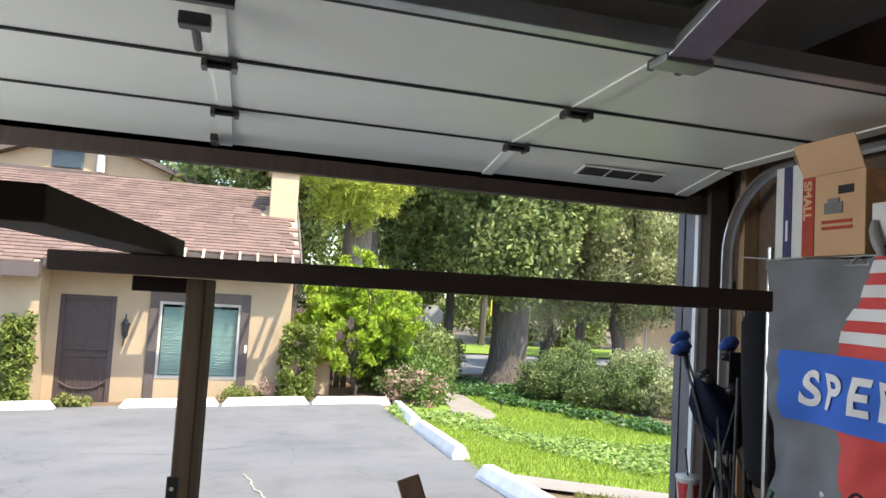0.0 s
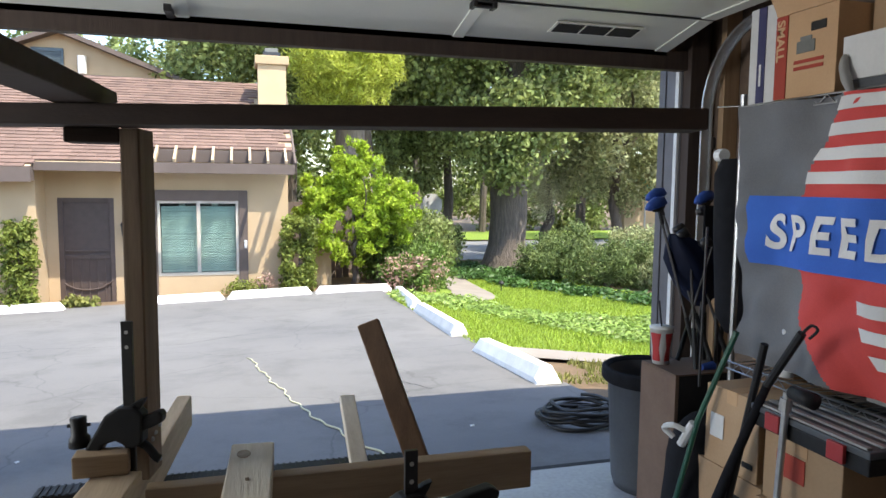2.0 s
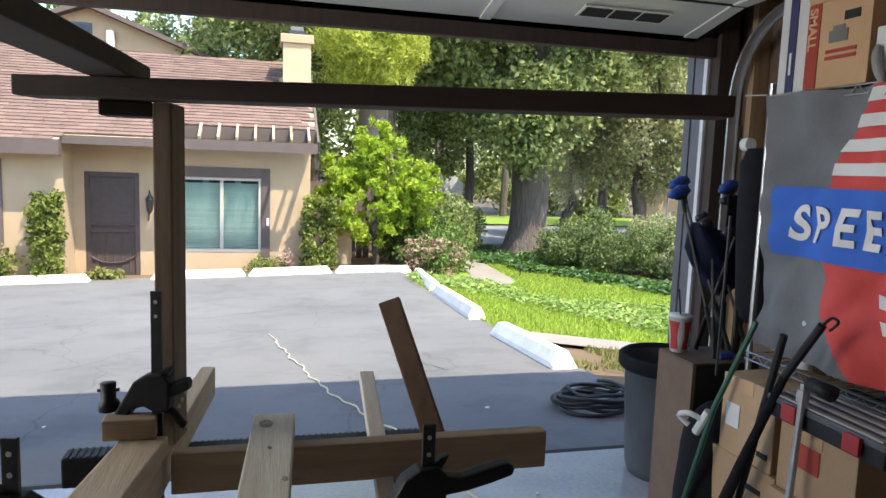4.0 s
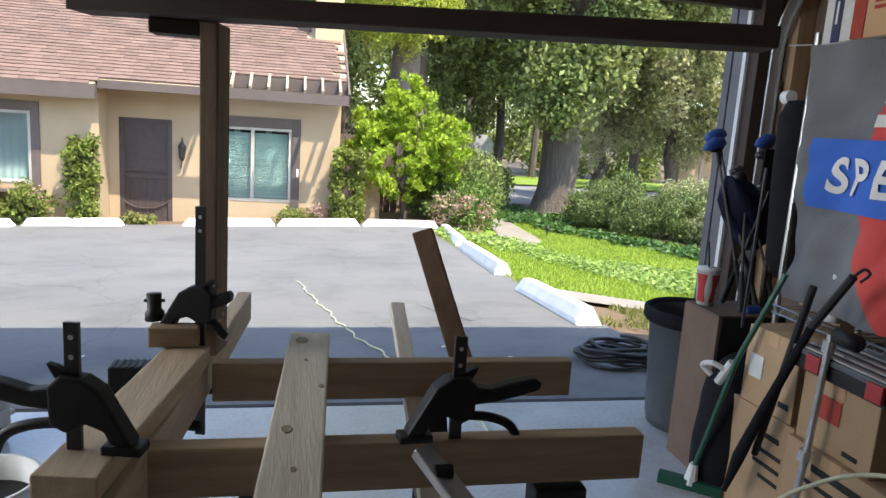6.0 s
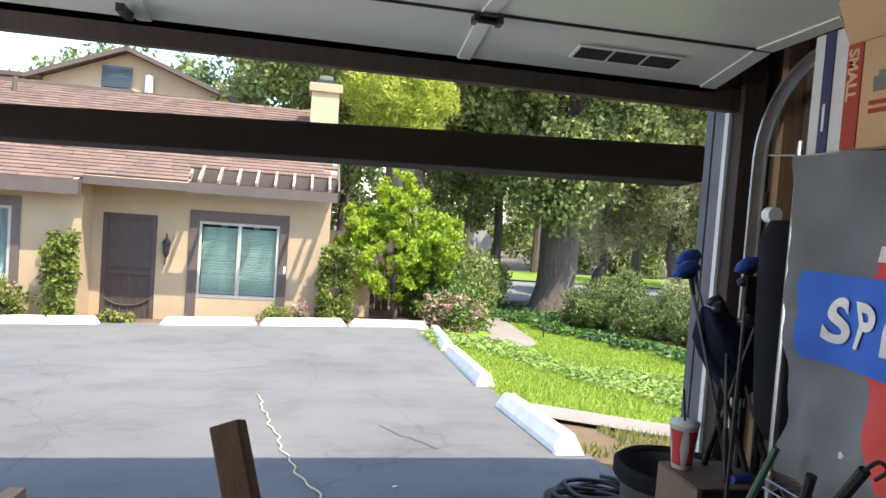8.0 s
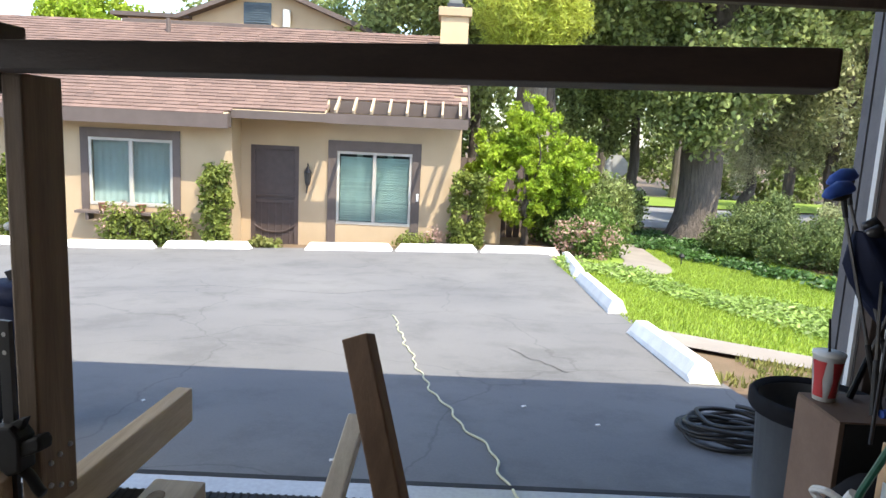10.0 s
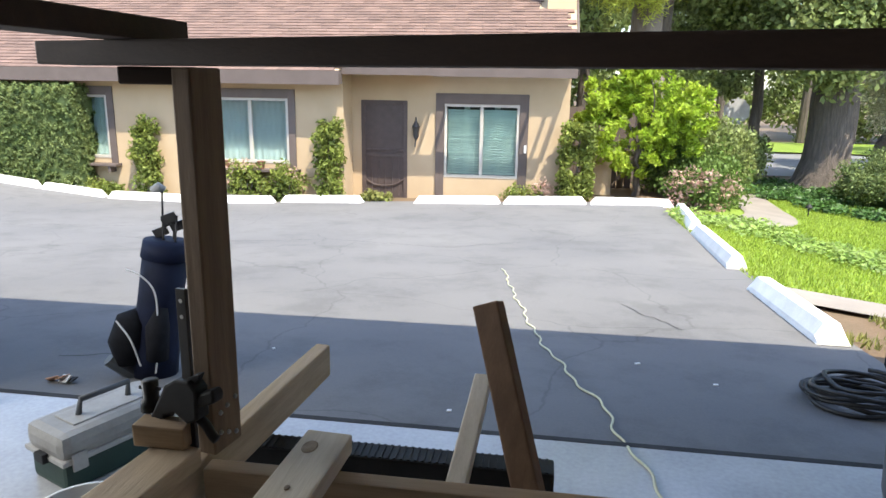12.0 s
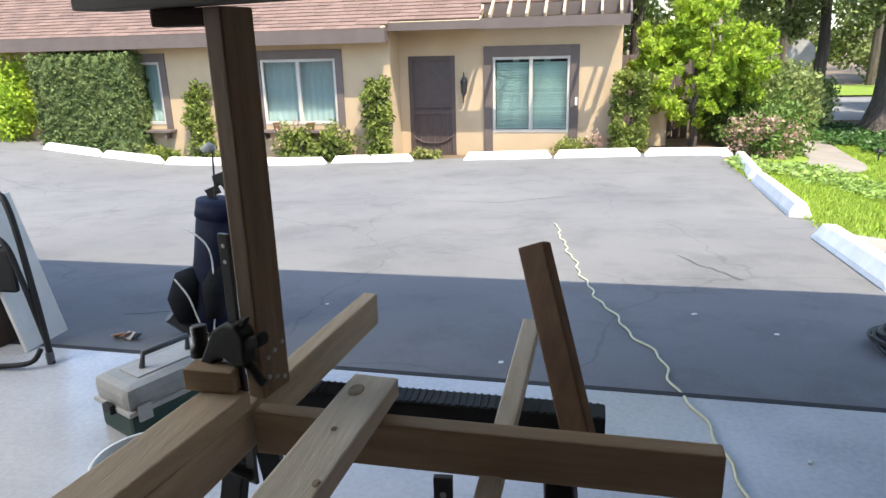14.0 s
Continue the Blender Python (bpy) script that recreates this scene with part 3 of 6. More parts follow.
deck = part("roof", slab(-18, -2.6, 14.45, 18.4, 0.09, -0.03), "soffit", house)
part("roof", slab(-2.6, -0.8, 14.65, 18.4, 0.09, -0.03), "soffit", house)
part("roof", slab(-0.8, 1.92, 15.13, 18.4, 0.09, -0.03), "soffit", house)
bm = bmesh.new()
for s in ((-18.0, 18.4), (1.92, 18.4), (1.92, 22.0), (-18.0, 22.0)):
    bm.verts.new((s[0], s[1], roof_z(18.4) - (0 if s[1] < 19 else 1.9)))
bm.verts.ensure_lookup_table()
bm.faces.new(bm.verts[:])
part("roof", bm, "shingle_joined", house)
part("fascia", bx(-18, -2.58, 14.40, 14.45, 1.40, 1.665), "trim_brown", house)
part("fascia", bx(-2.58, -0.80, 14.60, 14.65, 1.60, 1.75), "trim_brown", house)
part("fascia", bx(-0.80, 1.88, 14.60, 14.72, 1.585, 1.775), "trim_brown", house)
part("fascia", bx(-2.62, -2.58, 14.45, 14.65, 1.42, 1.67), "trim_brown", house)
part("soffit", bx(-18, -2.6, 14.45, YL, 1.42, 1.44), "soffit", house)
part("soffit", bx(-2.58, -0.8, 14.65, YF, 1.64, 1.66), "soffit", house)
part("header_board", bx(-0.8, 1.9, 15.10, 15.14, 1.80, 2.03), "trim_brown", house)
for k in range(8):
    x = -0.62 + k * 0.335
    part("rafter", beam((x, 14.62, 1.79), (x, 15.2, 2.06), 0.045, 0.11), "soffit", house)
part("verge_board", beam((1.9, 14.7, 1.72), (1.9, 18.4, roof_z(18.4) - 0.1), 0.04, 0.2), "trim_brown", house)

# door with screen
hd = part("door", bx(DOOR[0], DOOR[1], YF + 0.05, YF + 0.1, -0.95, DOOR[3]), "house_door", house, "brown security screen door")
for a, b, c, d in ((DOOR[0], DOOR[0] + .09, -.95, 1.11), (DOOR[1] - .09, DOOR[1], -.95, 1.11), (DOOR[0] + .09, DOOR[1] - .09, 1.02, 1.11), (DOOR[0] + .09, DOOR[1] - .09, -.05, .03), (DOOR[0] + .09, DOOR[1] - .09, .09, .12)):
    part("rail", bx(a, b, YF + 0.015, YF + 0.05, c, d, bev=.006), "house_door", hd)
for k in range(5):
    x = DOOR[0] + .2 + k * .145
    part("bar", bx(x, x + .02, YF + 0.03, YF + 0.05, -.85, -.05), "house_door", hd)
part("scroll", tube(curve_pts([(DOOR[0] + .06, YF + .02, -.5), (DOOR[0] + .3, YF + .02, -.62), (DOOR[0] + .66, YF + .02, -.62), (DOOR[1] - .06, YF + .02, -.48)]), 0.014), "house_door", hd)
lamp = thing("wall_lantern", (-1.27, YF, 0.4), "dark bronze wall lantern beside the screen door", "wall lamp")
part("backplate", bx(-1.31, -1.23, YF - .02, YF, .42, .66, bev=.01), "dark_steel", lamp)
part("body", lathe([(.02, .0), (.055, .06), (.07, .25), (.085, .27), (.03, .36), (.012, .40)], (-1.27, YF - .12, .33), seg=8), "dark_steel", lamp)
part("arm", tube(curve_pts([(-1.27, YF - .02, .62), (-1.27, YF - .12, .78), (-1.27, YF - .12, .72)]), .012), "dark_steel", lamp)
part("finial", tube([(-1.29, YF - .03, .36), (-1.3, YF - .05, .18)], [.02, .012]), "dark_steel", lamp)


def window(w, y, trim_w, to_ground, blinds):
    x0, x1, z0, z1 = w
    xm = (x0 + x1) / 2
    win = thing("window", (xm, y, z0), "white-framed sliding window with closed pale blinds" if blinds else "white-framed sliding window with a teal-grey sheet behind the glass", "window", "house windows")
    for a, b, c, d in ((x0, x0 + .05, z0, z1), (x1 - .05, x1, z0, z1), (x0 + .05, x1 - .05, z0, z0 + .06), (x0 + .05, x1 - .05, z1 - .05, z1), (xm - .035, xm + .035, z0 + .06, z1 - .05)):
        part("frame", bx(a, b, y - .012, y + .05, c, d, bev=.004), "sash", win)
    for a, b, yy in ((x0 + .05, xm - .035, .02), (xm + .035, x1 - .05, .03)):
        p = part("pane", bx(a, b, y + yy, y + yy + .005, z0 + .06, z1 - .05), "glass", win)
        p.visible_shadow = False
    if blinds:
        n = int((z1 - z0 - .12) / .052)
        me = link_mesh("slat", bx(-(x1 - x0) / 2 + .06, (x1 - x0) / 2 - .06, -.029, .029, -.0015, .0015, m=pose(0, 0, 0, -58, 0, 0)), "blind")
        for k in range(n):
            s = new("slat", me)
            s.location = (xm, y + .1, z0 + .09 + k * .052)
            up_parent(s, win)
        for a in (x0 + .45, x1 - .45):
            part("tape", bx(a - .06, a + .06, y + .122, y + .124, z0 + .06, z1 - .05), "blind", win)
    else:
        # Added teal-grey folded sheet sets the tone of the panes.
        bm = bmesh.new()
        top, bot = [], []
        for k in range(60):
            x = x0 + .03 + (x1 - x0 - .06) * k / 59
            top.append(bm.verts.new((x, y + .13 + .006 * math.sin(k * 1.3), z1 - .03)))
            bot.append(bm.verts.new((x, y + .13 + .006 * math.sin(k * 1.3), z0 + .03)))
        for k in range(59):
            bm.faces.new((bot[k], bot[k + 1], top[k + 1], top[k]))
        part("curtain", bm, "curtain", win)
    # Dark sheet stands in for the unlit room behind the panes.
    part("reveal", bx(x0 - .02, x1 + .02, y + .2, y + .22, z0 - .02, z1 + .02), "room_dark", win)
    zb = -0.95 if to_ground else z0 - .14
    for a, b, c, d in ((x0 - trim_w, x0 - .004, zb, z1 + trim_w + .03), (x1 + .004, x1 + trim_w, zb, z1 + trim_w + .03), (x0 - .004, x1 + .004, z1 + .004, z1 + trim_w + .03)):
        part("trim", bx(a, b, y - .035, y - .002, c, d, bev=.004), "trim_brown", win)
    return win


window(W1, YF, 0.18, True, True)
window(W2, YL, 0.15, False, False)
window(W3, YL, 0.15, False, False)
for xs in ((-5.6, -3.55), (-9.6, -7.5)):
    sh = thing("plant_shelf", (xs[0], YL, -.4), "weathered brown wooden shelf below the window", "shelf", "window shelves")
    part("board", bx(xs[0], xs[1], YL - .25, YL - .004, -.32, -.27, bev=.005), "trim_brown", sh)
    for x in (xs[0] + .2, xs[1] - .2):
        part("bracket", bx(x, x + .06, YL - .22, YL - .004, -.45, -.32, bev=.005), "trim_brown", sh)
for x in (-5.1, -4.35):
    solo("flower_pot", lathe([(.0, 0), (.06, 0), (.085, .15), (.09, .15), (.075, .14), (.0, .13)], (x, YL - .13, -.27), seg=16), "terracotta", "small terracotta pot on the window shelf", "pot", "pots on the shelf")
meter = solo("door_bell_box", bx(.93, .98, YF - .06, YF - .035, .12, .28, bev=.008), "white_plastic", "small white box on the window trim", "bell box")

# chimney, upper wall, rear gable
ch = thing("chimney", (1.55, 17.3, 2.8), "tan stucco chimney with a stepped cap on the roof", "chimney")
part("shaft", bx(1.26, 1.86, 17.0, 17.7, 2.6, 3.98), "stucco", ch)
part("cap", bx(1.20, 1.92, 16.94, 17.76, 3.98, 4.17, bev=.02), "stucco", ch)
part("flue", bx(1.38, 1.74, 17.1, 17.6, 4.17, 4.27), "dark_steel", ch)
part("spark_screen", bx(1.42, 1.7, 17.15, 17.55, 4.275, 4.36), "grey_print", ch)
pw = thing("roof_parapet", (-4.4, 18.2, 3.2), "low cream upper wall with dark coping above the roof", "parapet")
part("wall", bx(-6.1, -2.78, 18.42, 18.6, 3.0, 3.70), "stucco", pw)
part("coping", bx(-6.2, -2.7, 18.36, 18.66, 3.70, 3.80, bev=.01), "trim_brown", pw)
part("coping", beam((-2.75, 18.5, 3.74), (1.0, 18.5, 3.70), .12, .07), "trim_brown", pw)
vp = solo("vent_pipe", tube([(-4.95, 17.9, 3.3), (-4.95, 17.9, 3.78)], .05), "trim_brown", "short brown vent pipe on the shingle roof", "vent pipe")
gh = thing("rear_house", (-3.6, 25, -.8), "cream two-storey house with gable behind the roof", "house")
bm = bmesh.new()
f = bm.faces.new([bm.verts.new(p) for p in ((-8.5, 24, -.8), (1.2, 24, -.8), (1.2, 24, 3.6), (-4.17, 24, 5.62), (-6.6, 24, 4.65), (-8.5, 24, 4.6))])
r = bmesh.ops.extrude_face_region(bm, geom=[f])
bmesh.ops.translate(bm, verts=[g for g in r["geom"] if isinstance(g, bmesh.types.BMVert)], vec=(0, 5, 0))
bmesh.ops.recalc_face_normals(bm, faces=bm.faces)
part("wall", bm, "stucco", gh)
part("roof", beam((-4.25, 26.3, 5.72), (1.6, 26.3, 3.52), 5.4, .13), "trim_brown", gh)
part("roof", beam((-4.1, 26.3, 5.72), (-6.9, 26.3, 4.62), 5.4, .13), "trim_brown", gh)
part("roof", bx(-8.9, -6.5, 23.7, 29, 4.6, 4.72), "trim_brown", gh)
lv = part("louvre", bx(-4.9, -4.05, 23.94, 24.0, 4.55, 5.2, bev=.02), "vent_blue", gh)
for k in range(8):
    part("slat", bx(-4.84, -4.11, 23.9, 23.94, 4.6 + k * .07, 4.635 + k * .07), "vent_blue", lv)
part("vent_pipe", tube([(-3.55, 23.85, 4.5), (-3.55, 23.85, 5.0)], .12), "white_plastic", gh)

# side fence beyond the house corner
fe = thing("side_fence", (2.4, 17.2, -.9), "dark brown board fence beside the house", "fence")
for k in range(9):
    x = 1.85 + k * .16
    part("board", bx(x, x + .145, 17.3, 17.33, -.95, 1.0 + .02 * math.sin(k * 3), bev=.004), "trim_brown", fe)
part("rail", bx(1.8, 3.3, 17.33, 17.38, .9, 1.0), "trim_brown", fe)
part("gate_panel", bx(2.2, 2.75, 16.2, 16.26, -.95, .55, bev=.01), "stucco", fe)

# ---- planting at the house ----
hg = thing("clipped_hedge", (-9.4, 14.7, -.95), "large square-clipped green hedge beside the house", "hedge")
part("core", bx(-10.45, -8.15, 14.38, 15.3, -.95, 1.29, bev=.12), "leaf_hedge", hg)
cc = [(cr.uniform(-10.5, -8.1), cr.uniform(14.3, 15.3), cr.uniform(-.95, 1.33)) for _ in range(9000)]
cc = [p for p in cc if p[1] < 14.42 or p[2] > 1.24 or p[0] > -8.2 or p[0] < -10.4]
leaves("foliage", cc, [.06] * len(cc), 52000, .03, "leaf_hedge", hg)


def creeper(x0, x1, z1, y, label, mt="leaf_creeper", n=4500, dep=.16):
    z0 = gz((x0 + x1) / 2, y) - .05
    t = thing("climbing_shrub", ((x0 + x1) / 2, y, z0), label, "shrub")
    part("stem", tube([((x0 + x1) / 2, y, z0), ((x0 + x1) / 2 + .03, y, z1 - .2)], [.03, .01]), "bark", t)
    c = [(cr.uniform(x0 + .08, x1 - .08), y + cr.uniform(-dep, dep) * .8, cr.uniform(z0 + .1, z1 - .08)) for _ in range(70)]
    leaves("foliage", c, [.15] * len(c), n, .04, mt, t)


creeper(-3.2, -2.6, .78, YL - .25, "narrow green climbing shrub trained against the wall")
creeper(-7.1, -6.5, .74, YL - .25, "narrow green climbing shrub trained against the wall")
creeper(1.62, 2.35, .78, YF - .3, "dense green climbing shrub at the house corner", "leaf_creeper", 7000, .3)


def bush(c, r, label, mt, n, size, seed, cr_=.28, name="shrub"):
    z = gz(c[0], c[1])
    t = thing(name, (c[0], c[1], z - .03), label, "shrub")
    bm = bmesh.new()
    g = random.Random(seed)
    for k in range(5):
        tube([(c[0], c[1], z - .05), (c[0] + g.uniform(-.5, .5) * r[0], c[1] + g.uniform(-.5, .5) * r[1], z + r[2])], [.03, .008], bm, 6)
    part("stems", bm, "bark", t)
    p, q = clumps((c[0], c[1], z + r[2] * .95), r, 60, cr_, seed)
    p[:, 2] = np.maximum(p[:, 2], z + .08)
    leaves("foliage", p, q, n, size, mt, t)
    return t


bush((-4.6, 14.62), (.5, .2, .42), "leggy rose bush with pale blossoms below the window", "leaf_creeper", 1800, .04, 1, .16)
bush((-3.75, 14.62), (.35, .2, .38), "leggy rose bush below the window", "leaf_creeper", 1500, .04, 2, .16)
tagged(leaves("rose_blossoms", [(-4.9, 14.55, -.25), (-4.6, 14.5, -.15), (-3.6, 14.5, -.3), (-5.0, 14.5, -.5)], [.16] * 4, 160, .03, "petal", None, "pale pink rose blossoms", kind="stuff"), category="blossoms")
bush((-11.6, 14.7), (.9, .5, .85), "yellow-green leafy shrub beside the clipped hedge", "leaf_lime", 6000, .05, 3)
bush((-8.0, 14.55), (.7, .2, .12), "low green plants along the wall", "leaf_creeper", 1500, .04, 4, .12)
bush((.95, 15.2), (.45, .15, .16), "small dry shrub at the foot of the wall", "leaf_creeper", 900, .03, 5, .1)
bush((1.3, 15.2), (.25, .15, .2), "small dry reddish shrub at the foot of the wall", "petal", 300, .025, 6, .1)
bush((-1.95, 14.75), (.3, .1, .1), "tuft of dry grass before the door", "dry_grass", 500, .05, 7, .09, "grass_tuft")
bush((4.35, 15.1), (.7, .55, .42), "azalea bush with fading pink blossoms", "leaf_bush", 4200, .04, 8, .2)
tagged(leaves("azalea_blossoms", *clumps((4.35, 14.85, -.42), (.7, .45, .38), 50, .14, 9), 1500, .035, "petal", None, "fading pink azalea blossoms over the bush", kind="stuff"), category="blossoms")
bush((4.75, 16.0), (.65, .6, .55), "rounded dark green shrub beside the garden path", "leaf_bush", 7000, .04, 10)
bush((3.9, 16.6), (.7, .5, .7), "dark green shrub under the citrus tree", "leaf_bush", 5000, .045, 11)
bush((4.9, 17.6), (.9, .6, .9), "tall dark hedge shrub by the path", "leaf_oak", 9000, .05, 12)
bush((6.0, 20.6), (1.1, .5, .75), "dark clipped hedge beyond the path", "leaf_oak", 9000, .05, 13)
for k, (x, y, h, w) in enumerate(((8.5, 17.6, .52, .8), (9.2, 16.7, .53, .85), (9.9, 15.8, .55, .85), (10.6, 14.9, .56, .9), (11.4, 14.0, .58, .9), (9.6, 18.9, .72, .8), (11.0, 17.6, .75, 1.0), (12.4, 16.2, .8, 1.0))):
    bush((x, y), (w, .8, h), "dense dark green hedge shrub below the oak", "leaf_hedge" if k not in (3, 6) else "leaf_silver", 9000, .036, 20 + k, .22, "hedge_shrub")


# ---- trees ----


def tree(name, base, top, r0, r1, label, bark, limbs=(), wob=.15, seed=1):
    """Tapered trunk with root flare and limbs."""
    g = random.Random(seed)
    z = gz(base[0], base[1]) - .1
    t = thing(name, (base[0], base[1], z), label, "tree")
    b, e = Vector((base[0], base[1], z)), Vector(top)
    pts = [b + (e - b) * (k / 8) + Vector((g.uniform(-wob, wob), g.uniform(-wob, wob), 0)) * (0 if k in (0, 8) else 1) for k in range(9)]
    rs = [r0 + (r1 - r0) * k / 8 for k in range(9)]
    rs[0] = r0 * 1.45
    pts.insert(1, b + (e - b) * .05)
    rs.insert(1, r0 * 1.12)
    bm = tube(curve_pts(pts, 3), list(np.interp(np.linspace(0, 9, len(curve_pts(pts, 3))), range(10), rs)), None, 18)
    for v in bm.verts:
        a = math.atan2(v.co.y - b.y, v.co.x - b.x)
        v.co += Vector((math.cos(a), math.sin(a), 0)) * .06 * r0 * math.sin(a * 7 + v.co.z)
    part("trunk", bm, bark, t, smooth=True)
    for s, ends in limbs:
        p0 = b + (e - b) * s
        for q in ends:
            q = Vector(q)
            mid = (p0 + q) / 2 + Vector((g.uniform(-.12, .12), g.uniform(-.12, .12), .1)) * (q - p0).length
            part("limb", tube(curve_pts([p0, mid, q], 6), [r1 * .95 - r1 * .75 * k / 12 for k in range(13)], None, 10), bark, t, smooth=True)
    return t


citrus = tree("citrus_tree", (3.25, 16.1), (3.2, 15.9, .9), .08, .028, "young citrus tree with bright lime-green leaves", "bark", ((.6, ((2.4, 15.7, 1.1), (4.1, 15.8, 1.1), (3.3, 15.4, 1.6))),), .05)
for c, r, n, cnt, sd in (((3.0, 15.9, .55), (.95, .7, .8), 44, 5200, 31), ((2.55, 15.8, 1.15), (.5, .4, .45), 16, 1900, 32), ((3.5, 15.9, 1.35), (.6, .5, .65), 22, 2600, 36),
                         ((4.0, 15.8, .75), (.55, .45, .55), 18, 2000, 37), ((3.1, 15.8, 1.85), (.4, .35, .45), 12, 1200, 38), ((4.35, 15.8, 1.2), (.3, .25, .3), 8, 600, 39)):
    p, q = clumps(c, tuple(1.12 * v for v in r), n * 3, .115, sd)
    leaves("crown", p, q, int(cnt * 1.35), .058, "leaf_lime", citrus, shape=.38)

pine = tree("tall_pine", (3.75, 18.6), (3.4, 19.0, 7.5), .42, .26, "tall tree with pale bark and yellow-green crown", "bark_light", ((.75, ((2.2, 18.6, 6.4), (5.2, 18.8, 6.2), (3.5, 17.6, 6.0))), (.98, ((2.4, 19.2, 8.5), (4.6, 19.3, 8.4)))), .08, 3)
p, q = clumps((3.2, 17.9, 4.55), (1.35, 1.0, 1.55), 130, .35, 33)
leaves("crown", p, q, 26000, .085, "leaf_pine", pine, shape=.16)
p, q = clumps((2.9, 19.5, 7.6), (2.2, 1.8, 2.2), 110, .5, 34)
leaves("crown", p, q, 16000, .10, "leaf_pine", pine, shape=.2)

oak = tree("oak_tree", (8.35, 20.4), (8.8, 20.7, 5.6), .60, .42, "massive old oak with furrowed trunk and wide crown", "bark",
           ((.62, ((11.6, 20.8, 5.9),)), (.85, ((12.6, 21.0, 7.4), (5.6, 20.0, 7.0), (9.8, 17.6, 7.2))), (.99, ((7.6, 21.8, 8.6), (11.4, 22.6, 8.8)))), .05, 5)
for c, r, n, cnt, sd in (((8.5, 19.5, 7.0), (5.0, 2.2, 2.2), 180, 16000, 41), ((7.7, 19.2, 2.3), (.9, .5, 1.0), 36, 2600, 51), ((8.6, 19.1, 3.0), (1.1, .5, .7), 34, 2600, 52), ((8.2, 19.0, 3.3), (1.2, .6, .9), 40, 3600, 49), ((9.7, 19.2, 4.3), (1.1, .7, .8), 30, 3200, 50), ((6.4, 21.2, 5.2), (2.6, 1.8, 1.9), 90, 14000, 42), ((14.2, 18.4, 7.4), (3.0, 1.8, 1.4), 100, 8000, 43),
                         ((7.7, 20.2, 3.2), (1.5, .9, .8), 40, 6000, 44), ((11.6, 20.4, 5.3), (1.3, .9, .7), 40, 3000, 45)):
    p, q = clumps(c, r, n, .5, sd)
    leaves("crown", p, q, cnt, .085, "leaf_oak", oak, shape=.55)

slim = tree("slender_tree", (7.25, 22.4), (7.0, 22.3, 4.5), .17, .1, "slender street tree with dark trunk", "bark", ((.9, ((6.2, 22.0, 5.2), (7.9, 22.4, 5.4))),), .06, 6)
p, q = clumps((6.2, 22.6, 4.2), (2.2, 1.5, 1.7), 100, .45, 46)
leaves("crown", p, q, 18000, .08, "leaf_oak", slim)
p, q = clumps((5.9, 22.0, 2.5), (1.2, .8, 1.3), 50, .35, 53)
leaves("crown", p, q, 7000, .07, "leaf_oak", slim)

silver = tree("silver_leaved_tree", (14.2, 24.5), (14.4, 24.4, 4.0), .22, .12, "pale silver-green tree across the lawn", "bark", ((.7, ((12.8, 24.0, 4.2), (15.8, 24.2, 4.6), (14.0, 23.2, 4.8))),), .15, 7)
p, q = clumps((14.3, 24.2, 3.6), (3.3, 2.0, 2.9), 200, .5, 47)
leaves("crown", p, q, 30000, .085, "leaf_silver", silver)
weep = tree("weeping_tree", (11.9, 25.5), (12.0, 25.5, 2.6), .2, .1, "pale drooping tree behind the oak", "bark", ((.9, ((11.1, 25.3, 3.2), (12.9, 25.3, 3.3))),), .12, 8)
p, q = clumps((11.9, 25.2, 2.5), (1.5, 1.1, 2.0), 130, .35, 48)
leaves("crown", p, np.stack((q * .7, q * .7, q * 1.6), 1), 11000, .1, "leaf_pale", weep, shape=.13)

fan = tree("fan_palm", (4.4, 20.6), (4.2, 20.6, 5.3), .16, .12, "palm-like tree with divided fronds", "bark", (), .05, 9)
bm = bmesh.new()
g = random.Random(5)
for k in range(16):
    a, el = k * 2.399, g.uniform(-.3, .8)
    d = Vector((math.cos(a) * math.cos(el), math.sin(a) * math.cos(el), math.sin(el)))
    s = d.cross(Vector((0, 0, 1))).normalized()
    for j in range(9):
        f = (j - 4) / 4
        tip = Vector((4.2, 20.6, 5.4)) + d * (1.15 - .3 * abs(f)) + s * f * .6 + Vector((0, 0, -.35 * abs(f)))
        mid = Vector((4.2, 20.6, 5.4)) + d * .5 + s * f * .2
        w = s * .035 + Vector((0, 0, .02))
        o = bm.verts.new((4.2, 20.6, 5.4))
        bm.faces.new((o, bm.verts.new(mid + w), bm.verts.new(tip), bm.verts.new(mid - w)))
part("fronds", bm, "leaf_lime", fan)

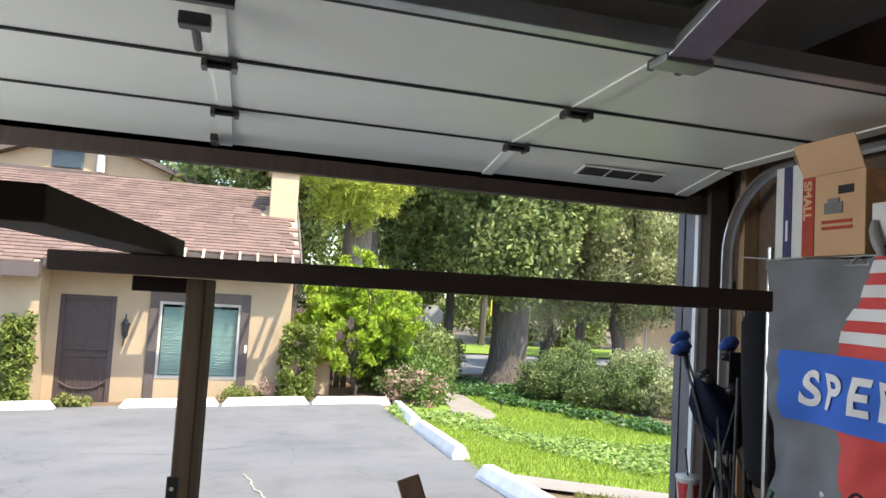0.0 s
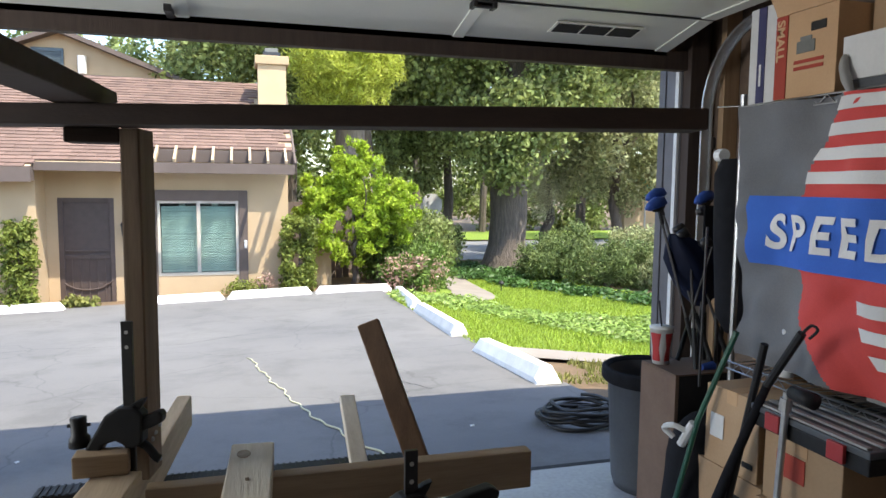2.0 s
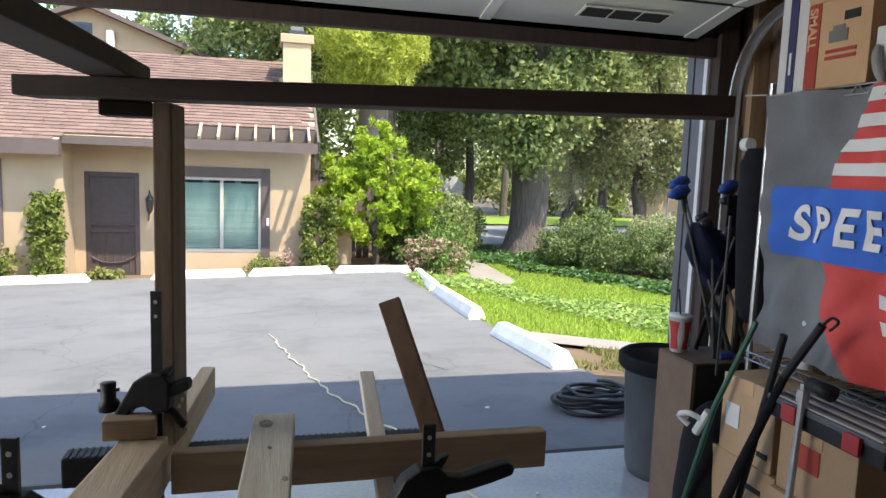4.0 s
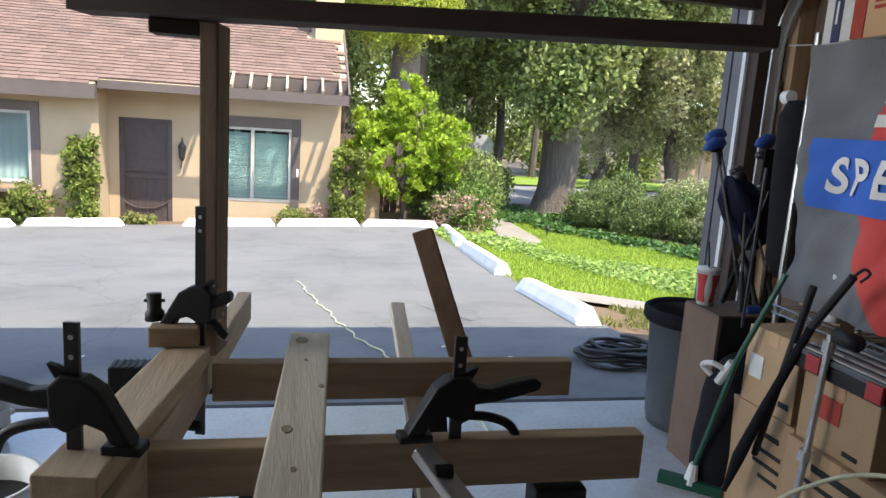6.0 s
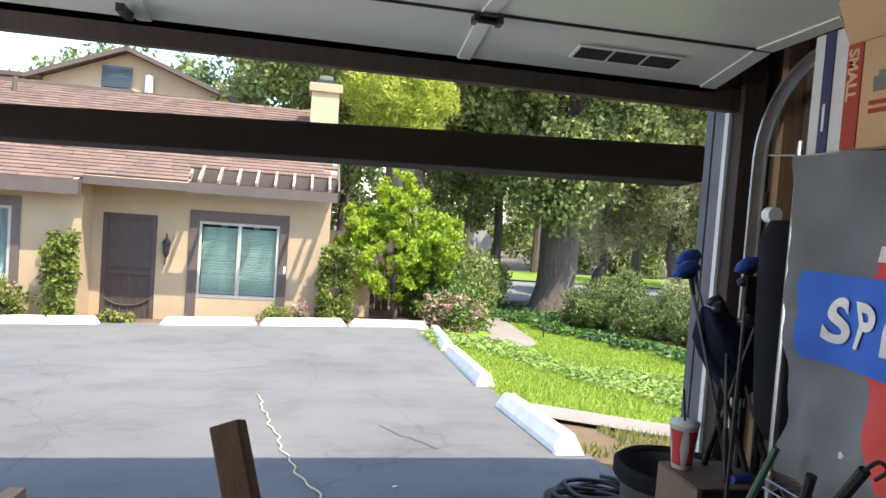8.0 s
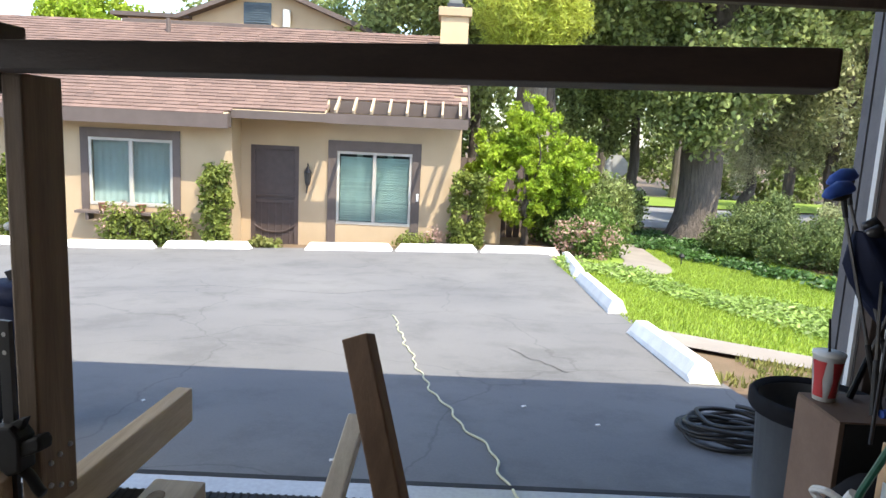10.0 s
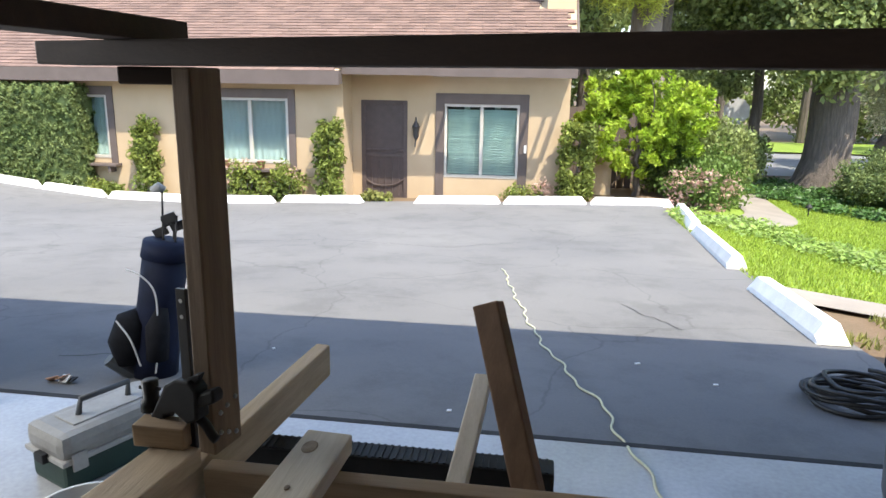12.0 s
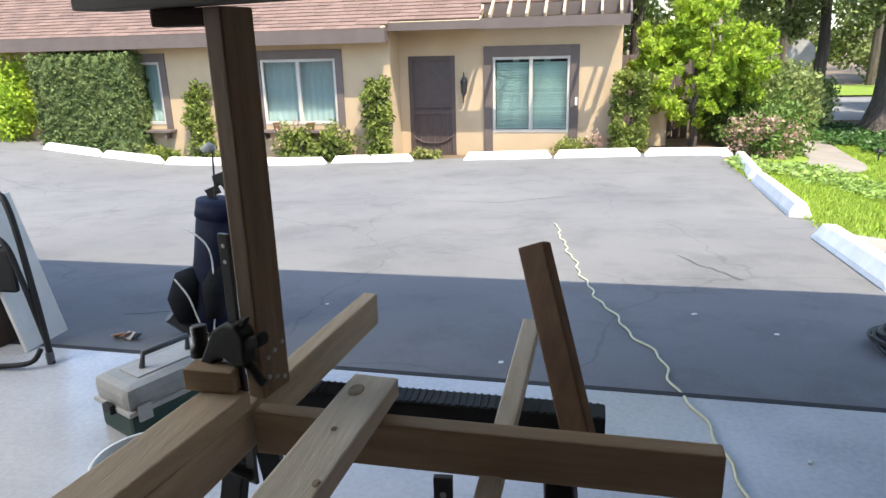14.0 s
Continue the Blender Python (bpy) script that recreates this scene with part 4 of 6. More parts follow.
# woods far behind, uncountable
for nm, lst, mt, sz in (("far_woods", [((-6, 34, 4.5), (5, 3, 3.5)), ((1.5, 33, 5), (4, 3, 4.5)), ((6, 38, 5.0), (5, 3, 5)), ((14, 40, 4), (6, 3, 4.8)), ((22, 38, 5), (7, 3, 6)), ((32, 36, 5), (7, 3, 6.5)), ((11, 46, 10), (14, 3, 6)), ((28, 44, 11), (12, 3, 7)), ((4, 37.5, .9), (6, 1, 2.2)), ((16, 37.5, .9), (7, 1, 2.2)), ((30, 37, .9), (8, 1, 2.4))], "leaf_far", .13),
                        ("near_woods", [((1.2, 24, 5.0), (2.5, 2, 3.2)), ((5.2, 26.5, 6.5), (3, 2, 3)), ((19, 29, 5.0), (4, 2.5, 4)), ((20.5, 22, 4.2), (3.0, 3, 4)), ((0, 29, 9), (3.5, 2, 3.5))], "leaf_oak", .10),
                        ("hill_woods", [((-14, 36, 3.6), (4, 3, 2.8)), ((-24, 34, 4.5), (3, 3, 3.4)), ((-19, 44, 3.5), (9, 3, 2.8))], "leaf_far", .13)):
    P, Q = [], []
    for k, (c, r) in enumerate(lst):
        p, q = clumps(c, r, 110, .7, 60 + k)
        P.append(p)
        Q.append(q)
    tagged(leaves(nm, np.concatenate(P), np.concatenate(Q), 12000 * len(lst), sz, mt, None, "dense mixed green trees in the distance", kind="stuff"), category="woods")
bright = thing("lime_tree", (-10.8, 27, -.8), "bright lime-green tree beyond the roof", "tree")
part("trunk", tube([(-10.8, 27, -.9), (-10.8, 27, 4.4)], [.2, .1]), "bark", bright)
p, q = clumps((-10.9, 27, 4.75), (1.8, 1.4, 1.0), 80, .35, 71)
leaves("crown", p, q, 9000, .09, "leaf_lime", bright)
bm = bmesh.new()
for x, y, r in ((5.5, 29, .2), (8.5, 33, .2), (16, 31, .25), (20, 30, .3), (24, 33, .3), (12.5, 35, .2), (-1.5, 31, .25), (1.9, 26, .18), (2.5, 27, .2)):
    tube([(x, y, -.9), (x + .2, y, 7)], [r, r * .7], bm, 8)
solo("far_trunks", bm, "bark", "dark far tree trunks among the woods", "tree trunks", kind="stuff")
bs = thing("boundary_wall", (20, 32, -.8), "pink stucco wall with small sign behind hedge", "wall")
part("wall", bx(15.5, 24, 26.0, 26.3, -.9, 1.0), "stucco", bs)

# street signs
ss = thing("stop_sign", (7.3, 25.2, -.8), "back of an octagonal road sign on a post", "road sign")
part("post", bx(7.28, 7.33, 25.2, 25.25, -.85, 1.15), "sign_back", ss)
bm = bmesh.new()
bmesh.ops.create_cone(bm, segments=8, radius1=.42, radius2=.42, depth=.012, cap_ends=True, matrix=pose(7.3, 25.18, .72, 90, 22.5, 0))
part("plate", bm, "sign_back", ss)
ys = thing("yellow_sign", (11.2, 29.5, -.8), "small yellow road sign on a post", "road sign")
part("post", bx(11.2, 11.25, 29.5, 29.55, -.85, 1.3), "sign_back", ys)
part("plate", bx(10.98, 11.40, 29.46, 29.48, .75, 1.40, bev=.008), "yellow_sign", ys)
gs = thing("green_sign", (15.8, 25, -.8), "small green road sign on a post", "road sign")
part("post", bx(15.8, 15.85, 25, 25.05, -.85, 1.9), "sign_back", gs)
part("plate", bx(15.55, 16.1, 24.96, 24.98, 1.1, 1.95, bev=.008), "green_sign", gs)
pl = solo("path_light", lathe([(.0, 0), (.012, 0), (.012, .2), (.06, .2), (.07, .22), (.02, .28), (0, .28)], (6.5, 15.6, gz(6.5, 15.6)), seg=12), "black", "small black garden path light in the lawn", "path light")

resize(before_house, (0.85, 15.56, -0.42), (1.035, 1.0, 1.045))

# ---- garage shell ----
part("floor", bx(-2.3, 3.5, -3.6, 3.832, -0.12, 0.0), "concrete", None, "smooth grey concrete garage floor", kind="structure")
part("wall_right", bx(3.42, 3.56, -3.6, 3.84, 0, 2.9), "sheath", None, "dark wood sheathing of the garage side wall", kind="structure")
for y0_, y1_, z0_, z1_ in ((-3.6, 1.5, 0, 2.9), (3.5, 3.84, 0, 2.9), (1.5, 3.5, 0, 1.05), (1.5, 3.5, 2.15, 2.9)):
    part("wall_left", bx(-2.36, -2.22, y0_, y1_, z0_, z1_), "drywall", None, "white garage side wall, unseen, opened for the fill light", kind="structure")
part("wall_back", bx(-2.36, 3.56, -3.74, -3.6, 0, 2.9), "drywall", None, "unseen garage back wall, white to bounce light", kind="structure")
# Added window, never in view, only frames the fill light.
bw = thing("fill_light_window", (-2.29, 2.5, 1.05), "added unseen window that holds the fill light", "window", kind="structure")
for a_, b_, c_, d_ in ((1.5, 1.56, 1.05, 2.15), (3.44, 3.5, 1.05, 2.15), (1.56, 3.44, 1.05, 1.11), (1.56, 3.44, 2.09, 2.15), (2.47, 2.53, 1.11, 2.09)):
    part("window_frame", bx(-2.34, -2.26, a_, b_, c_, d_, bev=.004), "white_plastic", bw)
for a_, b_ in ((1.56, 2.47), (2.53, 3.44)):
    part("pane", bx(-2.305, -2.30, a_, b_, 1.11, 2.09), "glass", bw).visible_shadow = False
part("wall_front", wall_with_holes(-2.36, 3.56, 3.84, 4.0, -0.15, 2.9, [(-1.76, 3.29, -0.15, 2.17)]), "sheath", None, "garage front wall round the door opening", kind="structure")
part("ceiling", bx(-2.36, 3.56, -3.74, 4.0, 2.9, 3.0), "drywall", None, "open garage ceiling", kind="structure")
bm = bmesh.new()
for k in range(8):
    bx(-2.2, 3.4, -3.2 + k * .61, -3.16 + k * .61, 2.72, 2.9, bm)
part("ceiling_joists", bm, "frame_wood", None, "dark ceiling joists", kind="structure")
# Out-of-view eave, placed and lengthened to cast the shadow edge on the drive.
part("roof_eave", bx(-6, 7, 4.0, 4.27, 2.74, 2.86), "trim_brown", None, "unseen garage eave, lengthened to carry the shadow across the drive", kind="structure")
part("garage_roof", bx(-6, 7, -4.2, 4.27, 3.0, 3.1), "shingle_joined", None, "unseen garage roof, lengthened with the eave", kind="structure")
# Unseen walls added below the lengthened eave.
part("neighbour_wall", bx(3.56, 7, 3.84, 4.0, -0.3, 3.0), "stucco", None, "plain unseen wall added under the lengthened eave", kind="structure")
part("wall_left_outer", bx(-6, -2.36, 3.84, 4.0, -0.3, 3.0), "stucco", None, "plain unseen wall added under the lengthened eave", kind="structure")
part("door_header", bx(-1.76, 3.25, 3.80, 3.86, 2.115, 2.215, bev=.004), "frame_wood", None, "dark stained door header", kind="structure")
part("door_jamb", bx(3.25, 3.29, 3.84, 3.98, -0.02, 2.17), "jamb_grey", None, "grey painted door jamb", kind="structure")
part("outer_trim", bx(3.255, 3.33, 4.003, 4.06, -0.05, 2.2), "jamb_grey", None, "grey painted outer trim", kind="structure")
part("weatherstrip", bx(3.232, 3.246, 3.845, 3.875, 0.0, 2.12), "white_edge", None, "thin white door stop strip", kind="structure")
part("jamb_board", bx(3.252, 3.36, 3.77, 3.838, 0.0, 2.4, bev=.004), "frame_wood", None, "dark stained inner jamb board", kind="structure")
part("jamb_left", bx(-1.80, -1.72, 3.78, 3.99, -0.02, 2.17), "frame_wood", None, "dark stained inner jamb board", kind="structure")
for y in (3.62, 3.05, 2.45, 1.85, 1.25, .65):
    part("wall_stud", bx(3.33, 3.418, y - .02, y + .02, 0, 2.7, bev=.003), "stud", None, "bare pine wall stud", kind="structure")
part("wall_plate", bx(3.31, 3.418, 3.02, 3.16, 0, 2.6, bev=.003), "stud", None, "bare pine board on the side wall", kind="structure")

# ---- overhead door ----
gd = thing("garage_door", (.72, 3.0, 2.2), "white steel sectional garage door raised overhead", "garage door")
SEC = ((3.80, 2.20), (3.42, 2.28), (2.84, 2.292), (2.27, 2.30))
for (ya, za), (yb, zb) in zip(SEC, SEC[1:]):
    d = Vector((0, yb - ya, zb - za))
    n = Vector((0, d.z, -d.y)).normalized()
    if n.z < 0:
        n = -n
    a, b = Vector((0, ya, za)) + d.normalized() * .009, Vector((0, yb, zb)) - d.normalized() * .009
    sec = part("section", beam((.70, a.y, a.z + .022), (.70, b.y, b.z + .022), 4.84, .035, bev=.004), "door_panel", gd)
    for x in (-1.68, -.48, .745, 1.975, 3.08):
        w = .075 if abs(x) > 2 or x < -1 else .055
        part("stile", beam((x, a.y, a.z + .002), (x, b.y, b.z + .002), w, .008, bev=.001), "door_panel", sec)
    part("rim", beam((.70, a.y + .006, a.z + .03), (.70, a.y + .03, a.z + .03), 4.84, .03, bev=.001), "black", sec)
for y, z in SEC[1:4]:
    part("seam", bx(-1.72, 3.12, y - .009, y + .009, z - .001, z + .004), "ink", gd, "dark joint between sections")
part("bottom_rail", bx(-1.72, 3.12, 3.80, 3.815, 2.185, 2.245), "dark_steel", gd)
part("strut", bx(-1.72, 3.12, 2.06, 2.11, 2.235, 2.29, bev=.004), "galv", gd)
for x in (-.48, .745, 1.975):
    for (y, z) in SEC[1:4]:
        h = part("hinge", bx(x - .05, x + .05, y - .035, y + .035, z - .012, z - .004, bev=.003), "dark_steel", gd)
        part("pin", tube([(x - .055, y + .01, z - .02), (x + .055, y + .01, z - .02)], .011), "dark_steel", h)
        for s in (-1, 1):
            part("leaf", bx(x + s * .045 - .008, x + s * .045 + .008, y - .03, y + .03, z - .035, z - .012), "dark_steel", h)
lk = part("lock", bx(.66, .74, 2.42, 2.47, 2.24, 2.275, bev=.006), "dark_steel", gd, "black latch hardware")
part("handle", tube([(.7, 2.45, 2.25), (.7, 2.6, 2.24)], .012), "dark_steel", lk)
part("latch", bx(.60, .80, 2.28, 2.31, 2.25, 2.28, bev=.004), "dark_steel", lk)
part("bottom_bracket", bx(.685, .715, 3.62, 3.76, 2.185, 2.215, bev=.004), "dark_steel", gd)
VM = pose(2.60, 3.60, 2.2415, -11.9, 0, 0)
vt = part("vent", bx(-.225, .225, -.058, .058, -.006, 0, bev=.002, m=VM), "door_panel", gd, "slotted door vent")
for k in range(3):
    x = -.145 + k * .145
    part("grille", bx(x - .066, x + .066, -.044, .044, -.0085, -.0062, m=VM), "ink", vt, "dark vent slot")
# tracks
tk = thing("door_track", (3.2, 3.6, 0), "galvanised curved track of the garage door", "door track")
arc = [(3.27, 3.66, 0.0), (3.27, 3.66, 1.85)] + [(3.27, 3.66 - .42 * (1 - math.cos(a)), 1.88 + .42 * math.sin(a)) for a in steps(0.1, math.pi / 2, 9)] + [(3.27, .9, 2.31)]
bm = bmesh.new()
for p, q in zip(arc, arc[1:]):
    beam(p, q, .05, .012, bm, 0)
    beam((p[0] + .024, p[1], p[2]), (q[0] + .024, q[1], q[2]), .006, .045, bm, 0)
part("channel", bm, "galv", tk)
for z in (.5, 1.1, 1.7):
    part("bracket", bx(3.285, 3.34, 3.66, 3.72, z, z + .06, bev=.004), "galv", tk)
op = thing("opener_arm", (1.92, 1.9, 2.3), "grey steel opener bracket above the door", "opener arm")
part("arm", beam((1.9, 2.10, 2.235), (1.97, 1.2, 2.62), .11, .03), "galv", op)
part("plate", bx(1.84, 1.98, 2.08, 2.16, 2.215, 2.235, bev=.004), "galv", op)
mp_ = thing("overhead_mirror", (1.2, 1.85, 2.33), "dark-framed mirror panel lying above the raised door", "mirror")
part("glass", bx(-.4, 1.84, 1.72, 1.99, 2.345, 2.352), "mirror", mp_)
for a_, b_, c_, d_ in ((-.44, 1.88, 1.99, 2.04), (-.44, 1.88, 1.66, 1.72), (1.84, 1.88, 1.72, 1.99), (-.44, -.4, 1.72, 1.99)):
    part("frame", bx(a_, b_, c_, d_, 2.335, 2.365, bev=.004), "black", mp_)
part("cross_tie", bx(-2.2, 3.4, 1.35, 1.44, 2.45, 2.62), "frame_wood", None, "dark timber tie across the ceiling", kind="structure")

# ---- timber frame being assembled on sawhorses ----
before_frame = snapshot()
fr = thing("timber_frame", (1.1, 1.8, .784), "half-built frame of rough lumber clamped on sawhorses", "timber frame")
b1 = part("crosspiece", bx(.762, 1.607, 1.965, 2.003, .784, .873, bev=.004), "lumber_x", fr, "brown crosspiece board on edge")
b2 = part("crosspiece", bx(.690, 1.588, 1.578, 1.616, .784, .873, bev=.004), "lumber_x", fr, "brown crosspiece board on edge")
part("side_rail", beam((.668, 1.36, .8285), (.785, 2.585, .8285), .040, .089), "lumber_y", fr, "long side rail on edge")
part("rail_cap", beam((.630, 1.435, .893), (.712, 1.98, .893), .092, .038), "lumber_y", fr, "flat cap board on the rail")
pk = part("plank", beam((.932, 1.34, .893), (.975, 2.07, .893), .092, .038), "lumber_grey", fr, "weathered grey plank with knots")
for (x, y, r) in ((.955, 2.01, .015), (.962, 1.88, .005), (.99, 1.74, .006), (.928, 1.56, .010), (.94, 1.43, .005)):
    bm = bmesh.new()
    bmesh.ops.create_cone(bm, segments=14, radius1=r, radius2=r * .9, depth=.0016, cap_ends=True, matrix=Matrix.LocRotScale((x, y, .9128), None, (1, 1.5, 1)))
    part("knot", bm, "knot", pk)
PM = pose(.754, 2.053, 0, 0, 0, -12)
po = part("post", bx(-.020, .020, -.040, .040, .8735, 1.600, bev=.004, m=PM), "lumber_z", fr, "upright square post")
for k, (y, z) in enumerate(((-.022, .915), (.0, .905), (.022, .895), (-.02, .955), (.0, .962), (.024, .97))):
    bm = bmesh.new()
    bmesh.ops.create_uvsphere(bm, u_segments=8, v_segments=5, radius=.005, matrix=PM @ pose(.021, y, z))
    part("bolt_head", bm, "steel", po)
part("post_cap", bx(.625, .728, 2.02, 2.09, 1.570, 1.600, bev=.004), "dark_lumber", fr, "short dark packing block under the top board")
part("top_board", beam((.48, 2.07, 1.6215), (1.815, 1.685, 1.6215), .089, .040), "dark_lumber", fr, "long dark board laid across the top")
part("top_arm", beam((.610, 1.30, 1.662), (.665, 2.12, 1.662), .089, .038), "dark_lumber", fr, "board resting on the top board")
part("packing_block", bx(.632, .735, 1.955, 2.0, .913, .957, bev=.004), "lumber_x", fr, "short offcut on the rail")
ln = part("leaning_post", beam((1.375, 2.075, .785), (1.265, 2.23, 1.14), .042, .056, roll=40), "dark_post", fr, "brown post leaning against the crosspiece")
part("brace", beam((1.195, 1.55, .69), (1.242, 2.45, .868), .042, .034), "lumber_grey", fr, "pale slanting brace")

resize(before_frame, (1.62, 1.9, 1.61), (0.957, 1.0, 0.959))
before_horses = snapshot()


def sawhorse(y, x0, x1, zt):
    s = thing("sawhorse", ((x0 + x1) / 2, y, 0), "black folding plastic sawhorse under the lumber", "sawhorse", "sawhorses")
    part("top_beam", bx(x0, x1, y - .032, y + .032, zt - .07, zt, bev=.006), "black", s)
    me = link_mesh("rib", bx(-.003, .003, -.028, .028, 0, .002), "black")
    n = int((x1 - x0) / .016)
    for k in range(n):
        r_ = new("rib", me)
        r_.location = (x0 + .012 + k * .016, y, zt)
        up_parent(r_, s)
    for x in (x0 + .1, x1 - .1):
        for d in (-1, 1):
            part("leg", beam((x, y + d * .03, zt - .06), (x + .05 * (1 if x > (x0 + x1) / 2 else -1), y + d * .26, .012), .06, .03), "black", s)
        part("spreader", bx(x - .015, x + .015, y - .13, y + .13, .36, .39, bev=.004), "black", s)
    return s


sawhorse(2.25, .48, 1.42, .778)
for x in (.90, 1.43):
    st = thing("trestle_stand", (x, 1.6, 0), "black plastic trestle leg under the lumber", "trestle", "trestle stands")
    part("head", bx(x - .05, x + .05, 1.57, 1.63, .735, .783, bev=.006), "black", st)
    part("leg", bx(x - .04, x + .04, 1.585, 1.615, .05, .735, bev=.006), "black", st)
    part("foot", bx(x - .06, x + .06, 1.45, 1.75, .0, .05, bev=.008), "black", st)

resize(before_horses, (1.62, 1.9, 0), (0.957, 1.0, 1.032))
before_clamps = snapshot()



def plate(profile, thick, m, bev=.005):
    """A flat moulding: an outline in the local x-z plane, given thickness along y."""
    bm = bmesh.new()
    f = bm.faces.new([bm.verts.new((x, -thick / 2, z)) for x, z in profile])
    r = bmesh.ops.extrude_face_region(bm, geom=[f])
    bmesh.ops.translate(bm, verts=[g for g in r["geom"] if isinstance(g, bmesh.types.BMVert)], vec=(0, thick, 0))
    bmesh.ops.recalc_face_normals(bm, faces=bm.faces)
    bmesh.ops.bevel(bm, geom=bm.edges[:], offset=bev, segments=2, profile=.6, affect='EDGES')
    bm.transform(m)
    return bm


def clamp(c, top, low, yaw, mirrored=1, reach=1.0):
    """A trigger bar clamp: upright bar, fixed jaw, sliding head with handle and trigger."""
    x, y, z = c
    m = pose(x, y, z, 0, 0, yaw)
    t = thing("bar_clamp", c, "black one-handed bar clamp gripping the lumber", "clamp", "bar clamps")
    bar = part("bar", bx(-.011, .011, -.004, .004, low - z, top - z, bev=.001, m=m), "dark_steel", t, "dark steel bar")
    # White discs painted for the brightness seen through the bar's holes.
    for k in range(2):
        bm = bmesh.new()
        bmesh.ops.create_cone(bm, segments=10, radius1=.004, radius2=.004, depth=.0095, cap_ends=True, matrix=m @ pose(0, 0, top - z - .022 - k * .03, 90))
        part("hole", bm, "white_edge", bar)
    s = mirrored
    part("head", plate([(s * x, z) for x, z in ((-.032, .100), (-.014, .117), (.018, .114), (.044, .098), (.066, .060), (.092, .016), (.060, .016), (.050, .036), (.024, .046), (-.006, .030), (-.030, .042))], .034, m), "black", t)
    part("pad", bx(s * .075 - .03, s * .075 + .03, -.018, .018, 0, .014, bev=.004, m=m), "black", t, "ribbed pad")
    part("handle", plate([(-s * x * reach, z) for x, z in ((.022, .098), (.062, .091), (.102, .101), (.142, .108), (.158, .098), (.154, .084), (.112, .074), (.070, .066), (.022, .062))], .026, m), "black", t)
    part("release_lever", plate([(-s * x, z) for x, z in ((-.004, .112), (.022, .128), (.036, .132), (.030, .120), (.020, .104))], .014, m, .002), "black", t)
    part("trigger", tube(curve_pts([m @ Vector(p) for p in ((-s * .02 * reach, 0, .04), (-s * .07 * reach, 0, .032), (-s * .11 * reach, 0, .01), (-s * .13 * reach, 0, .04 - .08 * reach))], 4), .009, None, 8), "black", t, smooth=True)
    part("lower_jaw", tube([m @ Vector(p) for p in ((0, 0, low - z + .02), (s * .05, 0, low - z + .02), (s * .075, 0, low - z + .05))], .014, None, 8), "black", t, smooth=True)
    return t


clamp((.622, 1.515, .913), 1.108, .70, -12, 1)
clamp((1.222, 1.59, .875), 1.062, .70, 5, -1)
clamp((.735, 1.985, .93), 1.217, .70, -15, -1, .45)
pc_ = thing("clamp_end", (.635, 2.02, .957), "black clamp tail standing on the offcut", "clamp")
part("barrel", tube([(.635, 2.02, .957), (.634, 2.02, .975), (.633, 2.022, .98), (.632, 2.023, 1.015)], [.022, .02, .015, .016], None, 12), "black", pc_, smooth=True)
part("tommy_bar", tube([(.612, 2.02, 1.0), (.655, 2.02, 1.0)], .004, None, 6), "dark_steel", pc_)
lv = thing("spirit_level", (1.2, 1.45, .75), "short silver spirit level leaning on the frame", "spirit level")
part("body", beam((1.15, 1.53, .885), (1.30, 1.30, .745), .04, .02), "steel", lv)
for k in range(3):
    f = .2 + .28 * k
    c = Vector((1.15, 1.53, .885)).lerp(Vector((1.30, 1.30, .745)), f)
    part("vial", tube([(c.x - .014, c.y, c.z + .012), (c.x + .014, c.y, c.z + .012)], .012), "black", lv)

resize(before_clamps, (1.62, 1.9, 1.61), (0.957, 1.0, 0.959))

# ---- floor things by the drive ----
bk = thing("bucket", (.12, 2.5, 0), "white plastic bucket with a black disc inside", "bucket")
part("shell", lathe([(.0, .0), (.125, .0), (.15, .36), (.158, .36), (.158, .375), (.145, .375), (.13, .1), (0, .1)], (.12, 2.5, 0)), "white_plastic", bk, smooth=True)
# Black disc set a little below the rim.
part("filling", lathe([(0, .30), (.14, .30)], (.12, 2.5, 0)), "black", bk)

tb = thing("tool_box", (-.405, 3.36, 0), "grey and green plastic tackle box with folding handle", "tool box")
TM = pose(-.405, 3.36, 0, 0, 0, 66)
part("base", bx(-.25, .25, -.125, .125, .0, .12, bev=.02, m=TM), "tool_green", tb, "dark green lower box")
part("lid", bx(-.26, .26, -.135, .135, .125, .24, bev=.04, m=TM), "tool_grey", tb, "warm grey domed lid")
part("lid_rim", bx(-.265, .265, -.14, .14, .118, .14, bev=.006, m=TM), "tool_grey", tb)
part("lid_panel", bx(-.17, .17, -.07, .07, .238, .246, bev=.004, m=TM), "tool_grey", tb)
part("handle", tube([TM @ Vector(p) for p in ((-.11, 0, .24), (-.105, -.02, .315), (.105, -.02, .315), (.11, 0, .24))], .013, None, 8), "grey_plastic", tb, "dark folding handle", smooth=True)
for x in (-.2, .2):
    part("latch", bx(x - .03, x + .03, -.15, -.138, .09, .16, bev=.004, m=TM), "tool_grey", tb)
part("side_lug", bx(-.285, -.26, -.03, .03, .11, .15, bev=.004, m=TM), "black", tb)

before_bag = snapshot()
gb = thing("golf_bag", (-.8, 4.36, -.05), "navy golf bag with clubs standing on the drive", "golf bag")
part("body", tube([(-.80, 4.36, -.05), (-.79, 4.37, .12), (-.75, 4.40, .45), (-.71, 4.43, .74)], [.125, .13, .12, .125], None, 16), "navy", gb, smooth=True)
part("collar", tube([(-.715, 4.43, .70), (-.70, 4.435, .80)], [.135, .13], None, 24), "navy", gb, "padded navy collar", smooth=True)
